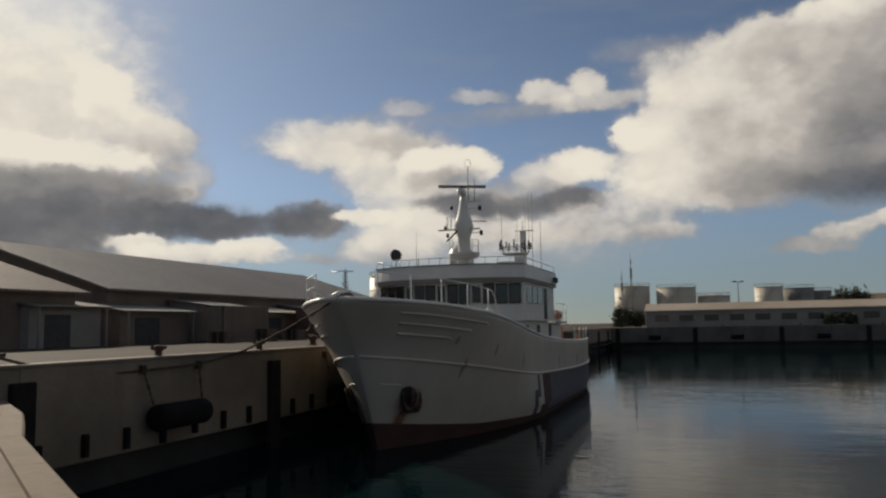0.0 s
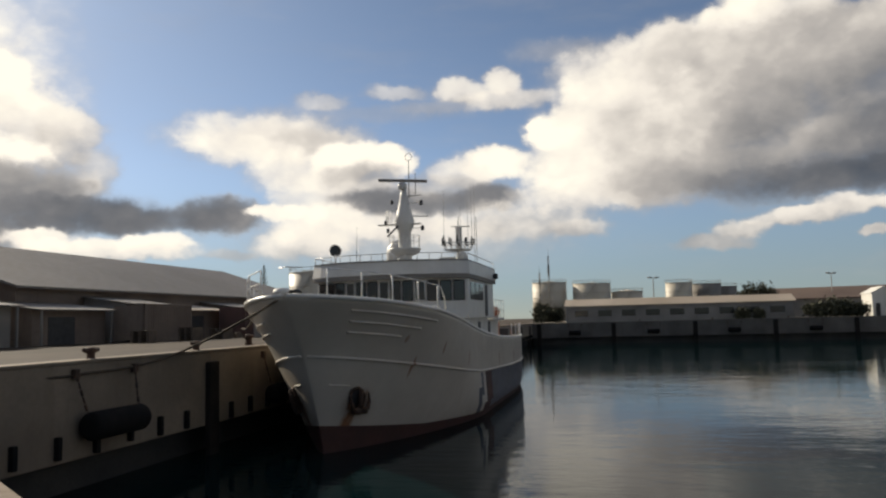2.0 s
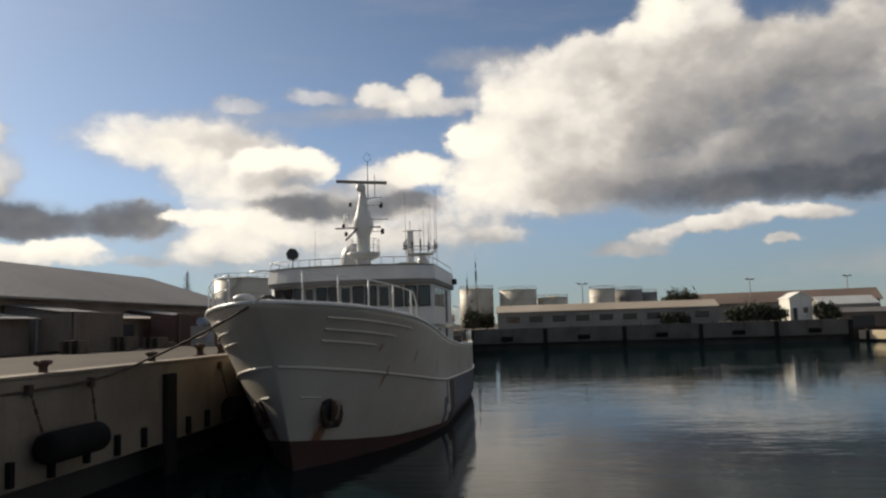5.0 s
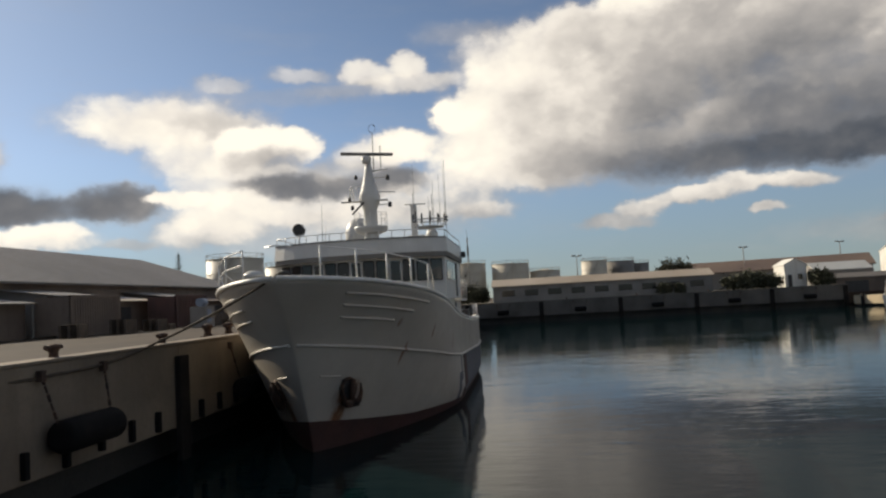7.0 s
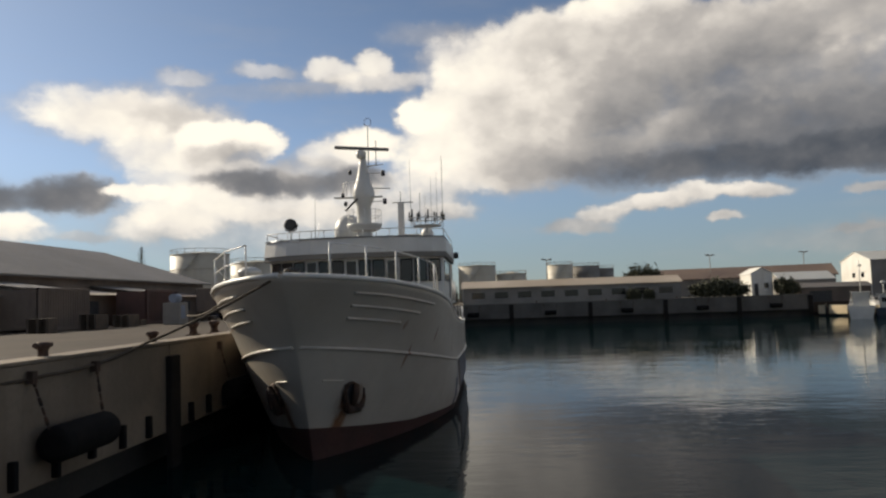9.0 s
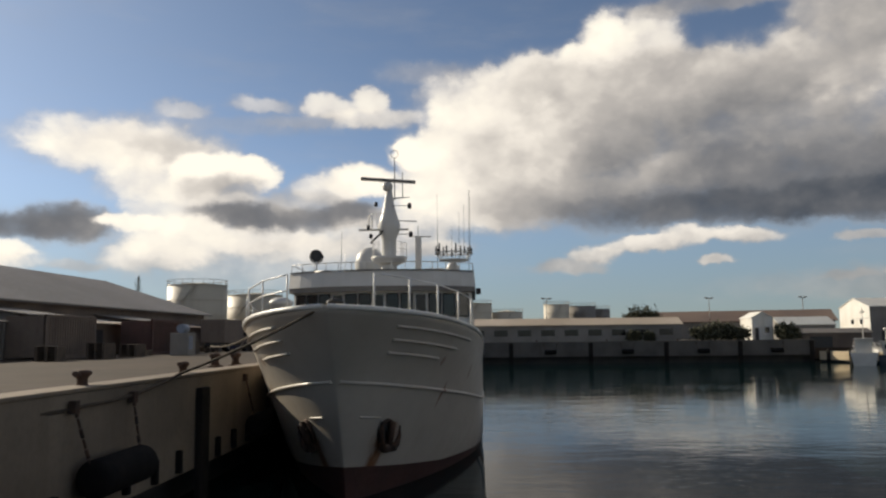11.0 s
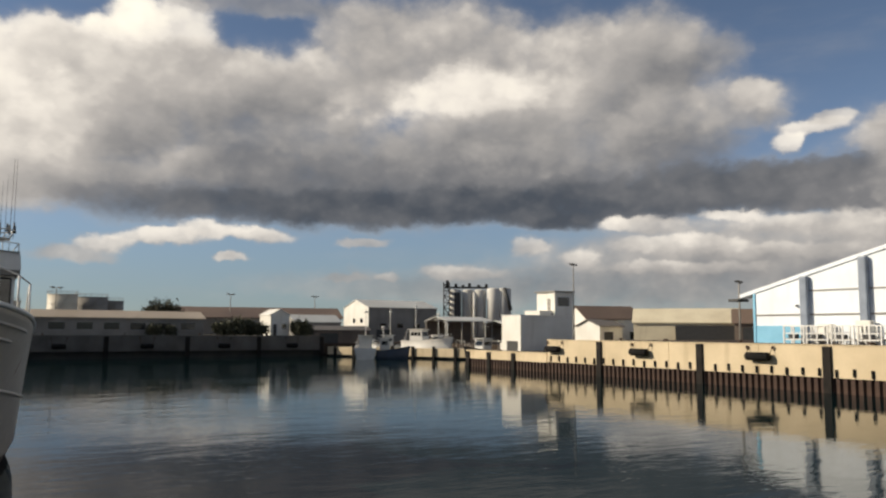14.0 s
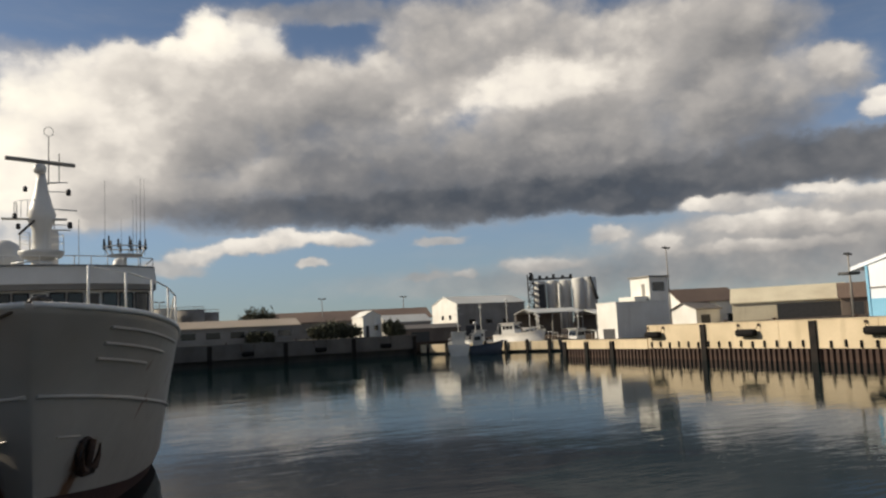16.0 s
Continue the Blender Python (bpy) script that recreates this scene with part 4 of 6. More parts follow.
part("rail", tube(bmesh.new(), [(e[2] - 0.06, e[0] + 0.05, e[1] + 0.95), (e[2] - 0.05, e[0] + 0.6, e[1] + 0.88), (e[2] - 0.04, e[0] + 1.1, e[1] + 0.55), (e[2] - 0.04, e[0] + 1.35, e[1] + 0.05)], 0.022, 6), BRIGHT, ship)

# ---- wheelhouse ----
WF, WA, WHW = 37.2, 46.0, 3.72


def house_outline(front, aft, hw, bow, n=14, z=0.0):
    """Plan of a house with a rounded front that bulges forward by bow."""
    pts = [(-hw, aft, z)]
    for k in range(n + 1):
        a = -1 + 2 * k / n
        pts.append((hw * a, front + bow * abs(a) ** 2.6, z))
    pts.append((hw, aft, z))
    return pts


def house(name, front, aft, hw, bow, z0, z1, mat, label="", flare=0.0):
    bm = bmesh.new()
    lo = [bm.verts.new(p) for p in house_outline(front, aft, hw, bow, z=z0)]
    hi = [bm.verts.new(p) for p in house_outline(front - flare, aft, hw + flare * 0.5, bow, z=z1)]
    n = len(lo)
    bm.faces.new(lo[::-1]), bm.faces.new(hi)
    for k in range(n):
        bm.faces.new((lo[k], lo[(k + 1) % n], hi[(k + 1) % n], hi[k]))
    return part(name, bm, mat, ship, label)


house("deckhouse", 37.6, 50.0, 3.35, 1.0, 2.8, 4.75, WHITE, "white deckhouse under the bridge")
house("wheelhouse", WF, WA, WHW, 1.25, 4.752, 6.60, WHITE, "white wheelhouse with a rounded front")
house("bridge_brow", WF - 0.30, WA + 0.1, WHW + 0.14, 1.25, 6.602, 6.80, WALL_GREY, "grey underside of the bridge brow")
house("bridge_parapet", WF - 0.34, WA + 0.2, WHW + 0.16, 1.25, 6.804, 7.42, WHITE, "white parapet above the bridge windows", flare=-0.10)
house("bridge_roof", WF - 0.30, WA + 0.15, WHW + 0.10, 1.25, 7.424, 7.47, DECK)


def front_y(a):
    return WF + 1.25 * abs(a) ** 2.6


# bridge windows, one pane each, round the front and down the sides
NW = 13
for k in range(NW):
    a0, a1 = -0.97 + 1.94 * k / NW + 0.014, -0.97 + 1.94 * (k + 1) / NW - 0.014
    p0, p1 = Vector((WHW * a0, front_y(a0), 0)), Vector((WHW * a1, front_y(a1), 0))
    d = (p1 - p0).normalized()
    nrm = Vector((d.y, -d.x, 0))
    bm = bmesh.new()
    prism(bm, [p0 + nrm * 0.02 + Vector((0, 0, 5.62)), p1 + nrm * 0.02 + Vector((0, 0, 5.62)), p1 + nrm * 0.02 + Vector((0, 0, 6.48)), p0 + nrm * 0.02 + Vector((0, 0, 6.48))], nrm * 0.03)
    w = part("bridge_window", bm, GLASS, ship, "dark bridge window pane")
    bm = bmesh.new()
    c = [p0 + nrm * 0.05 + Vector((0, 0, 5.60)), p1 + nrm * 0.05 + Vector((0, 0, 5.60)), p1 + nrm * 0.05 + Vector((0, 0, 6.50)), p0 + nrm * 0.05 + Vector((0, 0, 6.50))]
    for i in range(4):
        tube(bm, [c[i], c[(i + 1) % 4]], 0.028, 4)
    part("frame", bm, WHITE if k in (3, 6, 9) else DARK, w)
for side in (-1, 1):
    for k in range(3):
        y0 = 39.0 + 1.25 * k
        bm = boxed((side * WHW - 0.03, y0, 5.62), (side * WHW + 0.03, y0 + 1.05, 6.46), 0.02)
        part("side_window", bm, GLASS, ship, "dark bridge side window")
    bm = boxed((side * WHW - 0.03, 43.2, 4.85), (side * WHW + 0.03, 43.95, 6.5), 0.02)
    part("bridge_door", bm, DARK, ship, "dark open bridge wing door")
    # side openings of the deckhouse
    for y0 in (40.2, 43.0, 46.2):
        part("deckhouse_door", boxed((side * 3.35 - 0.03, y0, 2.95), (side * 3.35 + 0.03, y0 + 0.7, 4.55), 0.03), DARK, ship, "dark doorway in the deckhouse side")

# roof rail
pts = house_outline(WF - 0.2, WA, WHW + 0.05, 1.25, z=7.46)
for x, y, z in pts:
    part("stanchion", tube(bmesh.new(), [(x, y, z), (x, y, z + 0.32)], 0.018, 5), BRIGHT, ship)
part("roof_rail", tube(bmesh.new(), [(x, y, z + 0.32) for x, y, z in pts], 0.02, 6), BRIGHT, ship, "low white rail round the bridge roof")


# ---- mast with its gear ----
def mast_gear():
    mx, my = 0.0, 41.05
    bm = lathe(bmesh.new(), [(0.42, 7.45), (0.36, 7.9), (0.33, 8.5), (0.33, 9.2), (0.48, 9.55), (0.52, 9.8), (0.42, 10.1), (0.28, 10.6), (0.19, 11.1), (0.14, 11.42)], 20, (mx, my, 0))
    mast = part("mast", bm, WHITE, ship, "white tapered signal mast on the bridge roof")
    bm = lathe(bmesh.new(), [(0.42, 8.0), (0.72, 8.12), (0.82, 8.30), (0.82, 8.36), (0.40, 8.40)], 20, (mx, my, 0))
    part("lower_platform", bm, WHITE, mast)
    for a in range(0, 360, 40):
        x, y = mx + 0.78 * math.cos(radians(a)), my + 0.78 * math.sin(radians(a))
        part("post", tube(bmesh.new(), [(x, y, 8.36), (x, y, 9.0)], 0.016, 5), BRIGHT, mast)
    for z in (8.7, 9.0):
        part("hoop", tube(bmesh.new(), [(mx + 0.78 * math.cos(radians(a)), my + 0.78 * math.sin(radians(a)), z) for a in range(-60, 241, 15)], 0.014, 5), BRIGHT, mast)
    bm = bmesh.new()
    box(bm, (mx - 1.35, my - 0.30, 9.58), (mx + 0.9, my + 0.05, 9.63), 0.01)
    part("yard", bm, WHITE, mast, "white crosstree with navigation lights")
    bm = tube(bmesh.new(), [(mx - 0.2, my - 0.35, 9.55), (mx - 0.75, my - 0.6, 8.95)], 0.05, 6)
    part("brace", bm, DARK, mast)
    part("yard", tube(bmesh.new(), [(mx, my, 10.05), (mx + 1.25, my, 9.98)], 0.03, 6), WHITE, mast)
    part("yard", tube(bmesh.new(), [(mx, my, 11.05), (mx + 0.95, my, 11.10)], 0.045, 6, 0.02), WHITE, mast)
    for x, z in ((0.95, 10.62), (1.0, 9.32)):
        part("bracket", tube(bmesh.new(), [(mx + 0.1, my - 0.2, z + 0.06), (mx + x, my - 0.2, z + 0.06)], 0.02, 5), WHITE, mast)
        part("navigation_light", lathe(bmesh.new(), [(0.05, -0.02), (0.09, 0.0), (0.09, 0.2), (0.05, 0.24), (0, 0.25)], 12, (mx + x, my - 0.2, z - 0.06)), DARK, mast, "black navigation light")
    for x, z in ((-0.78, 9.30), (-0.9, 9.70), (-0.55, 10.75)):
        part("navigation_light", lathe(bmesh.new(), [(0.05, -0.02), (0.08, 0.0), (0.08, 0.16), (0.03, 0.2), (0, 0.21)], 12, (mx + x, my - 0.35, z - 0.1)), DARK, mast)
    for a in range(150, 271, 20):
        x, y = mx - 0.2 + 0.75 * math.cos(radians(a)), my + 0.75 * math.sin(radians(a))
        part("post", tube(bmesh.new(), [(x, y, 9.62), (x, y, 10.25)], 0.016, 5), BRIGHT, mast)
    part("hoop", tube(bmesh.new(), [(mx - 0.2 + 0.75 * math.cos(radians(a)), my + 0.75 * math.sin(radians(a)), 10.25) for a in range(150, 271, 10)], 0.014, 5), BRIGHT, mast)
    # radar on top: gearbox and a slightly turned scanner bar
    part("radar_gearbox", lathe(bmesh.new(), [(0.14, 11.40), (0.22, 11.45), (0.24, 11.68), (0.15, 11.76), (0.06, 11.79), (0.06, 11.84)], 16, (mx - 0.05, my - 0.1, 0)), WHITE, mast)
    bm = bmesh.new()
    box(bm, (-1.25, -0.09, -0.07), (1.25, 0.09, 0.07), 0.03)
    bar = part("radar_scanner", bm, WALL_GREY, mast, "long grey radar scanner bar")
    bar.matrix_local = pose(mx - 0.02, my - 0.1, 11.87, 0, 2.0, 14)
    part("pole", tube(bmesh.new(), [(mx + 0.25, my + 0.1, 11.0), (mx + 0.25, my + 0.1, 12.95)], 0.026, 6, 0.018), DARK, mast)
    part("pole", tube(bmesh.new(), [(mx + 0.62, my, 11.1), (mx + 0.62, my, 12.25)], 0.018, 6), DARK, mast)
    part("loop_aerial", tube(bmesh.new(), [(mx + 0.25 + 0.17 * math.sin(radians(a)), my + 0.1, 13.14 - 0.19 * math.cos(radians(a))) for a in range(0, 361, 24)], 0.012, 5), DARK, mast, "thin direction finder loop")


mast_gear()

# satellite dome, searchlight, aerials, boxes on the bridge roof
part("dome_base", lathe(bmesh.new(), [(0.45, 7.45), (0.45, 7.75), (0.62, 7.95)], 20, (-1.45, 45.2, 0)), WHITE, ship)
part("satellite_dome", lathe(bmesh.new(), [(0.62, 7.93), (0.72, 8.15), (0.74, 8.5), (0.66, 8.85), (0.48, 9.12), (0.24, 9.27), (0, 9.31)], 24, (-1.45, 45.2, 0)), WHITE, ship, "white satellite radome")
part("small_dome", lathe(bmesh.new(), [(0.2, 7.45), (0.28, 7.7), (0.29, 7.9), (0.2, 8.1), (0, 8.18)], 18, (2.85, 41.6, 0)), WHITE, ship, "small white dome")
part("roof_box", boxed((1.55, 42.0, 7.45), (2.45, 43.0, 7.92), 0.04), WHITE, ship)
part("roof_box", boxed((0.75, 41.4, 7.45), (1.15, 41.9, 7.7), 0.03), WHITE, ship)


def searchlight(x, y, z):
    s = part("searchlight", tube(bmesh.new(), [(x, y, z), (x, y, z + 0.45)], 0.04, 8), BRIGHT, ship, "dark round searchlight on a white post")
    bm = bmesh.new()
    prof = [(0.10, 0.26), (0.22, 0.18), (0.26, 0.0), (0.26, -0.14), (0.22, -0.16)]
    rings = []
    for r, d in prof:
        rings.append([bm.verts.new((x + r * math.cos(2 * math.pi * k / 18), y + d, z + 0.72 + r * math.sin(2 * math.pi * k / 18))) for k in range(18)])
    for p, q in zip(rings, rings[1:]):
        for k in range(18):
            bm.faces.new((p[k], p[(k + 1) % 18], q[(k + 1) % 18], q[k])).smooth = True
    bm.faces.new(rings[0]), bm.faces.new(rings[-1])
    part("lamp_housing", bm, DARK, s)
    part("lens", lathe(bmesh.new(), [(0.2, 0), (0.2, 0.01)], 18), GLASS, s).matrix_local = pose(x, y - 0.165, z + 0.72, 90)
    part("yoke", tube(bmesh.new(), [(x - 0.3, y, z + 0.75), (x - 0.22, y, z + 0.5), (x, y, z + 0.42), (x + 0.22, y, z + 0.5), (x + 0.3, y, z + 0.75)], 0.025, 6), DARK, s)


searchlight(-2.75, 38.3, 7.46)


def whip(x, y, z0, z1, mat=DARK, r=0.014):
    part("whip_aerial", tube(bmesh.new(), [(x, y, z0), (x + 0.03, y, z1)], r, 5, r * 0.5), mat, ship, "thin whip aerial")


whip(-1.75, 38.5, 7.46, 9.25)
whip(-1.55, 38.2, 7.2, 8.25, BRIGHT, 0.02)
whip(-3.7, 39.5, 5.0, 6.7)
whip(3.6, 41.2, 7.46, 11.4)
# aerial rack: a hoop platform with stub aerials and whips
rack = part("aerial_rack", tube(bmesh.new(), [(2.95, 40.2, 7.46), (2.95, 40.2, 8.1)], 0.06, 8), WHITE, ship, "white ring rack crowded with aerials")
for z, rr in ((8.1, 0.62), (8.42, 0.80)):
    part("ring", tube(bmesh.new(), [(2.95 + rr * math.cos(radians(a)), 40.2 + rr * math.sin(radians(a)), z) for a in range(0, 361, 18)], 0.03, 6), WHITE, rack)
part("tray", lathe(bmesh.new(), [(0.1, 8.04), (0.6, 8.08), (0.62, 8.12), (0.1, 8.1)], 20, (2.95, 40.2, 0)), WHITE, rack)
for k in range(12):
    a = radians(30 * k + 8)
    x, y = 2.95 + 0.78 * math.cos(a), 40.2 + 0.78 * math.sin(a)
    part("spoke", tube(bmesh.new(), [(2.95 + 0.6 * math.cos(a), 40.2 + 0.6 * math.sin(a), 8.1), (x, y, 8.42)], 0.018, 5), WHITE, rack)
    h = 0.22 + 0.18 * ((k * 7) % 5) / 4
    part("stub_aerial", tube(bmesh.new(), [(x, y, 8.35), (x, y, 8.42 + h * 0.5), (x, y, 8.42 + h)], 0.045, 6, 0.03), DARK, rack)
for dx, dy, z1 in ((-0.72, 0.1, 11.1), (0.25, -0.6, 10.2), (0.45, 0.3, 10.6), (-0.1, 0.5, 9.6), (0.72, -0.1, 11.2)):
    part("whip_aerial", tube(bmesh.new(), [(2.95 + dx, 40.2 + dy, 8.1), (2.95 + dx, 40.2 + dy, z1)], 0.011, 5, 0.005), DARK, rack)

# square exhaust post with a short yard, further aft
ex = part("exhaust_post", boxed((0.25, 53.0, 3.3), (0.62, 53.4, 10.8), 0.05), WHITE, ship, "tall square white exhaust post")
part("yard", tube(bmesh.new(), [(-0.1, 53.2, 10.85), (1.2, 53.2, 10.82)], 0.04, 6), WHITE, ex)
part("pole", tube(bmesh.new(), [(0.42, 53.2, 10.8), (0.42, 53.2, 11.5)], 0.02, 5), DARK, ex)
part("pole", tube(bmesh.new(), [(1.6, 53.3, 3.2), (1.6, 53.3, 11.4)], 0.03, 6, 0.015), DARK, ship)

# bridge wing gear and the after deck
part("wing_lamp", boxed((WHW + 0.18, 44.9, 6.85), (WHW + 0.42, 45.3, 7.15), 0.05), DARK, ship, "black lamp on the bridge wing")
for side in (-1, 1):
    pts = [(side * (WHW + 0.02), y, 0) for y in (46.2, 47.4, 48.6, 49.8)]
    for x, y, _ in pts:
        part("stanchion", tube(bmesh.new(), [(x, y, 4.7), (x, y, 5.75)], 0.02, 5), BRIGHT, ship)
    for z in (5.2, 5.75):
        part("rail", tube(bmesh.new(), [(x, y, z) for x, y, _ in pts], 0.018, 5), BRIGHT, ship)
part("upper_deck", boxed((-WHW, 46.2, 4.60), (WHW, 50.2, 4.74), 0.02), WHITE, ship)
part("funnel_casing", boxed((-1.6, 47.2, 4.745), (0.6, 49.8, 6.3), 0.12), WHITE, ship, "white engine casing behind the bridge")


def liferaft(x, y, z):
    c = part("liferaft_canister", tube(bmesh.new(), [(x, y, z + 0.36), (x, y + 0.08, z + 0.36), (x, y + 1.1, z + 0.36), (x, y + 1.18, z + 0.36)], 0.32, 16), ORANGE, ship, "faded orange life raft canister")
    part("cradle", boxed((x - 0.3, y + 0.2, z), (x + 0.3, y + 0.95, z + 0.14), 0.02), WHITE, c)


liferaft(3.2, 47.0, 4.745)
liferaft(3.2, 48.6, 4.745)
for k, (x, y, w, h, m) in enumerate(((2.6, 51.4, 1.1, 1.35, ORANGE), (2.9, 54.0, 1.2, 0.95, DARK), (1.2, 56.0, 1.6, 1.2, WHITE), (-1.6, 53.0, 1.4, 1.3, DARK), (2.7, 57.5, 0.9, 0.8, ORANGE))):
    part("deck_locker", boxed((x - w / 2, y - 0.6, 2.66 - 0.02 * (y - 50)), (x + w / 2, y + 0.6, 3.1 + h), 0.06), m, ship, "worn deck gear on the after deck")
for y in (51, 53, 55, 57, 59, 61):
    hb = half_breadth(y, 3.5) - 0.08
    part("stanchion", tube(bmesh.new(), [(hb, y, 3.4), (hb, y, 4.35)], 0.02, 5), BRIGHT, ship)

# forecastle: windlass, bitts, ventilators
bm = tube(bmesh.new(), [(-1.0, 29.6, 5.1), (1.0, 29.6, 5.1)], 0.28, 14)
wl = part("windlass", bm, DARK, ship, "dark anchor windlass on the foredeck")
for x in (-1.15, 1.15):
    part("gypsy", tube(bmesh.new(), [(x - 0.12, 29.6, 5.1), (x + 0.12, 29.6, 5.1)], 0.42, 16), DARK, wl)
part("bed", boxed((-1.3, 29.2, 4.35), (1.3, 30.0, 4.9), 0.05), DARK, wl)
for x, y in ((2.45, 32.6), (3.1, 34.2)):
    v = part("ventilator", lathe(bmesh.new(), [(0.15, 4.0), (0.15, 5.0), (0.22, 5.06), (0.23, 5.2), (0.1, 5.28), (0, 5.29)], 14, (x, y, 0)), WHITE, ship, "white mushroom ventilator")
part("ventilator", lathe(bmesh.new(), [(0.34, 4.2), (0.34, 5.85), (0.40, 5.88), (0.40, 5.98), (0.2, 6.1), (0, 6.12)], 18, (-2.55, 31.6, 0)), WHITE, ship, "wide white ventilator drum")
for x in (-0.5, 0.5):
    part("bitt", lathe(bmesh.new(), [(0.12, 4.5), (0.12, 5.5), (0.17, 5.52), (0.17, 5.6), (0, 5.63)], 12, (x, 27.7, 0)), DARK, ship)
fl = part("fairlead", tube(bmesh.new(), [(0.2 + 0.2 * math.cos(radians(a)), 26.35, 5.64 + 0.10 * math.sin(radians(a))) for a in range(0, 361, 24)], 0.06, 7), DARK, ship, "dark steel mooring fairlead on the stem")


# anchors in rusty hawse pockets
def anchor(side):
    u, r = 0.038, 1.40
    y, z, hb = hull_point(u, r)
    y2, _, hb2 = hull_point(u + 0.03, r)
    yz, zz, hbz = hull_point(u, r + 0.2)
    d = Vector((side * (hb2 - hb), y2 - y, 0)).normalized()
    upv = Vector((side * (hbz - hb), yz - y, zz - z)).normalized()
    nrm = d.cross(upv).normalized()
    if nrm.x * side < 0:
        nrm = -nrm
    m = Matrix((( d.x, nrm.x, upv.x, side * hb), (d.y, nrm.y, upv.y, y), (d.z, nrm.z, upv.z, z), (0, 0, 0, 1)))

    def placed(bm):
        bmesh.ops.transform(bm, matrix=m, verts=bm.verts)
        return bm

    bm = bmesh.new()
    tube(bm, [(0.34 * math.cos(radians(a)), 0.03, 0.1 + 0.42 * math.sin(radians(a))) for a in range(0, 361, 20)], 0.06, 7)
    an = part("anchor", placed(tube(bmesh.new(), [(0, 0.16, -0.42), (0.06, 0.16, 0.0), (0.16, 0.10, 0.5)], 0.10, 8)), IRON, ship, "rusty stockless anchor stowed against the bow")
    part("hawse_ring", placed(bm), IRON, an)
    part("hawse_pocket", placed(boxed((-0.28, -0.06, -0.28), (0.28, 0.035, 0.48), 0.05)), DARK, an)
    for s in (-1, 1):
        bm = bmesh.new()
        tube(bm, [(s * 0.08, 0.18, -0.36), (s * 0.34, 0.22, -0.30), (s * 0.44, 0.22, 0.02), (s * 0.42, 0.20, 0.36)], 0.13, 7, 0.03)
        part("fluke", placed(bm), IRON, an)
    part("crown", placed(boxed((-0.34, 0.04, -0.52), (0.34, 0.28, -0.28), 0.06)), IRON, an)
    return an


anchor(-1)
anchor(1)


# ---- buildings round the basin ----
def frame_of(p, q):
    """Start, turn and length of a wall line from p to q."""
    d = Vector(q) - Vector(p)
    return math.degrees(math.atan2(d.y, d.x)), d.length


def shed(name, label, category, at, turn, length, depth, eave, rise, wall_mat, roof_mat, over=0.4, openings=(), base=QUAY, ridge_along=True, gable_mat=None):
    """A gabled shed. Local x runs along the front, y goes back; the ridge follows x, or y when ridge_along is False.
    openings: (x0, x1, z0, z1, kind) in the front wall."""
    t = thing(name, label, category, (at[0], at[1], base), turn)
    bm = bmesh.new()
    if ridge_along:
        prism(bm, [(0, 0, 0), (0, depth, 0), (0, depth, eave), (0, depth / 2, eave + rise), (0, 0, eave)], (length, 0, 0))
    else:
        prism(bm, [(0, 0, 0), (length, 0, 0), (length, 0, eave), (length / 2, 0, eave + rise), (0, 0, eave)], (0, depth, 0))
    part("wall", bm, wall_mat, t)
    th = 0.16
    for s in (0, 1):
        bm = bmesh.new()
        if ridge_along:
            k = rise / (depth / 2)
            y0, y1 = (-over, depth / 2) if s == 0 else (depth / 2, depth + over)
            z0, z1 = (eave - over * k, eave + rise) if s == 0 else (eave + rise, eave - over * k)
            prism(bm, [(-over, y0, z0 + 0.02), (-over, y1, z1 + 0.02), (-over, y1, z1 + 0.02 + th), (-over, y0, z0 + 0.02 + th)], (length + 2 * over, 0, 0))
        else:
            k = rise / (length / 2)
            x0, x1 = (-over, length / 2) if s == 0 else (length / 2, length + over)
            z0, z1 = (eave - over * k, eave + rise) if s == 0 else (eave + rise, eave - over * k)
            prism(bm, [(x0, -over, z0 + 0.02), (x1, -over, z1 + 0.02), (x1, -over, z1 + 0.02 + th), (x0, -over, z0 + 0.02 + th)], (0, depth + 2 * over, 0))
        part("roof", bm, roof_mat, t)
    for x0, x1, z0, z1, kind in openings:
        bm = boxed((x0, -0.03, z0), (x1, 0.08, z1), 0.02)
        o = part("door" if kind == "door" else "window", bm, DARK if kind == "door" else GLASS, t, "dark open doorway" if kind == "door" else "dark window")
        bm = bmesh.new()
        for p, q in (((x0 - 0.06, -0.06, z0), (x0, 0.02, z1 + 0.06)), ((x1, -0.06, z0), (x1 + 0.06, 0.02, z1 + 0.06)), ((x0, -0.06, z1), (x1, 0.02, z1 + 0.06))):
            box(bm, p, q)
        part("frame", bm, wall_mat, o)
    return t


# long warehouse on the west quay
WX, WY0, WY1 = -36.5, 46.0, 95.5
ops = []
for k in range(9):
    y = 2.0 + k * 5.4
    ops.append((y, y + 3.4, 0.0, 2.7, "door") if k % 2 == 0 else (y, y + 2.6, 1.5, 2.5, "window"))
shed("warehouse", "long brown warehouse with a grey sheet roof on the quay", "warehouse", (WX, WY0), 90, WY1 - WY0, 24.0, 3.9, 3.9, WALL_BROWN, TIN_GREY, 0.7, ops)
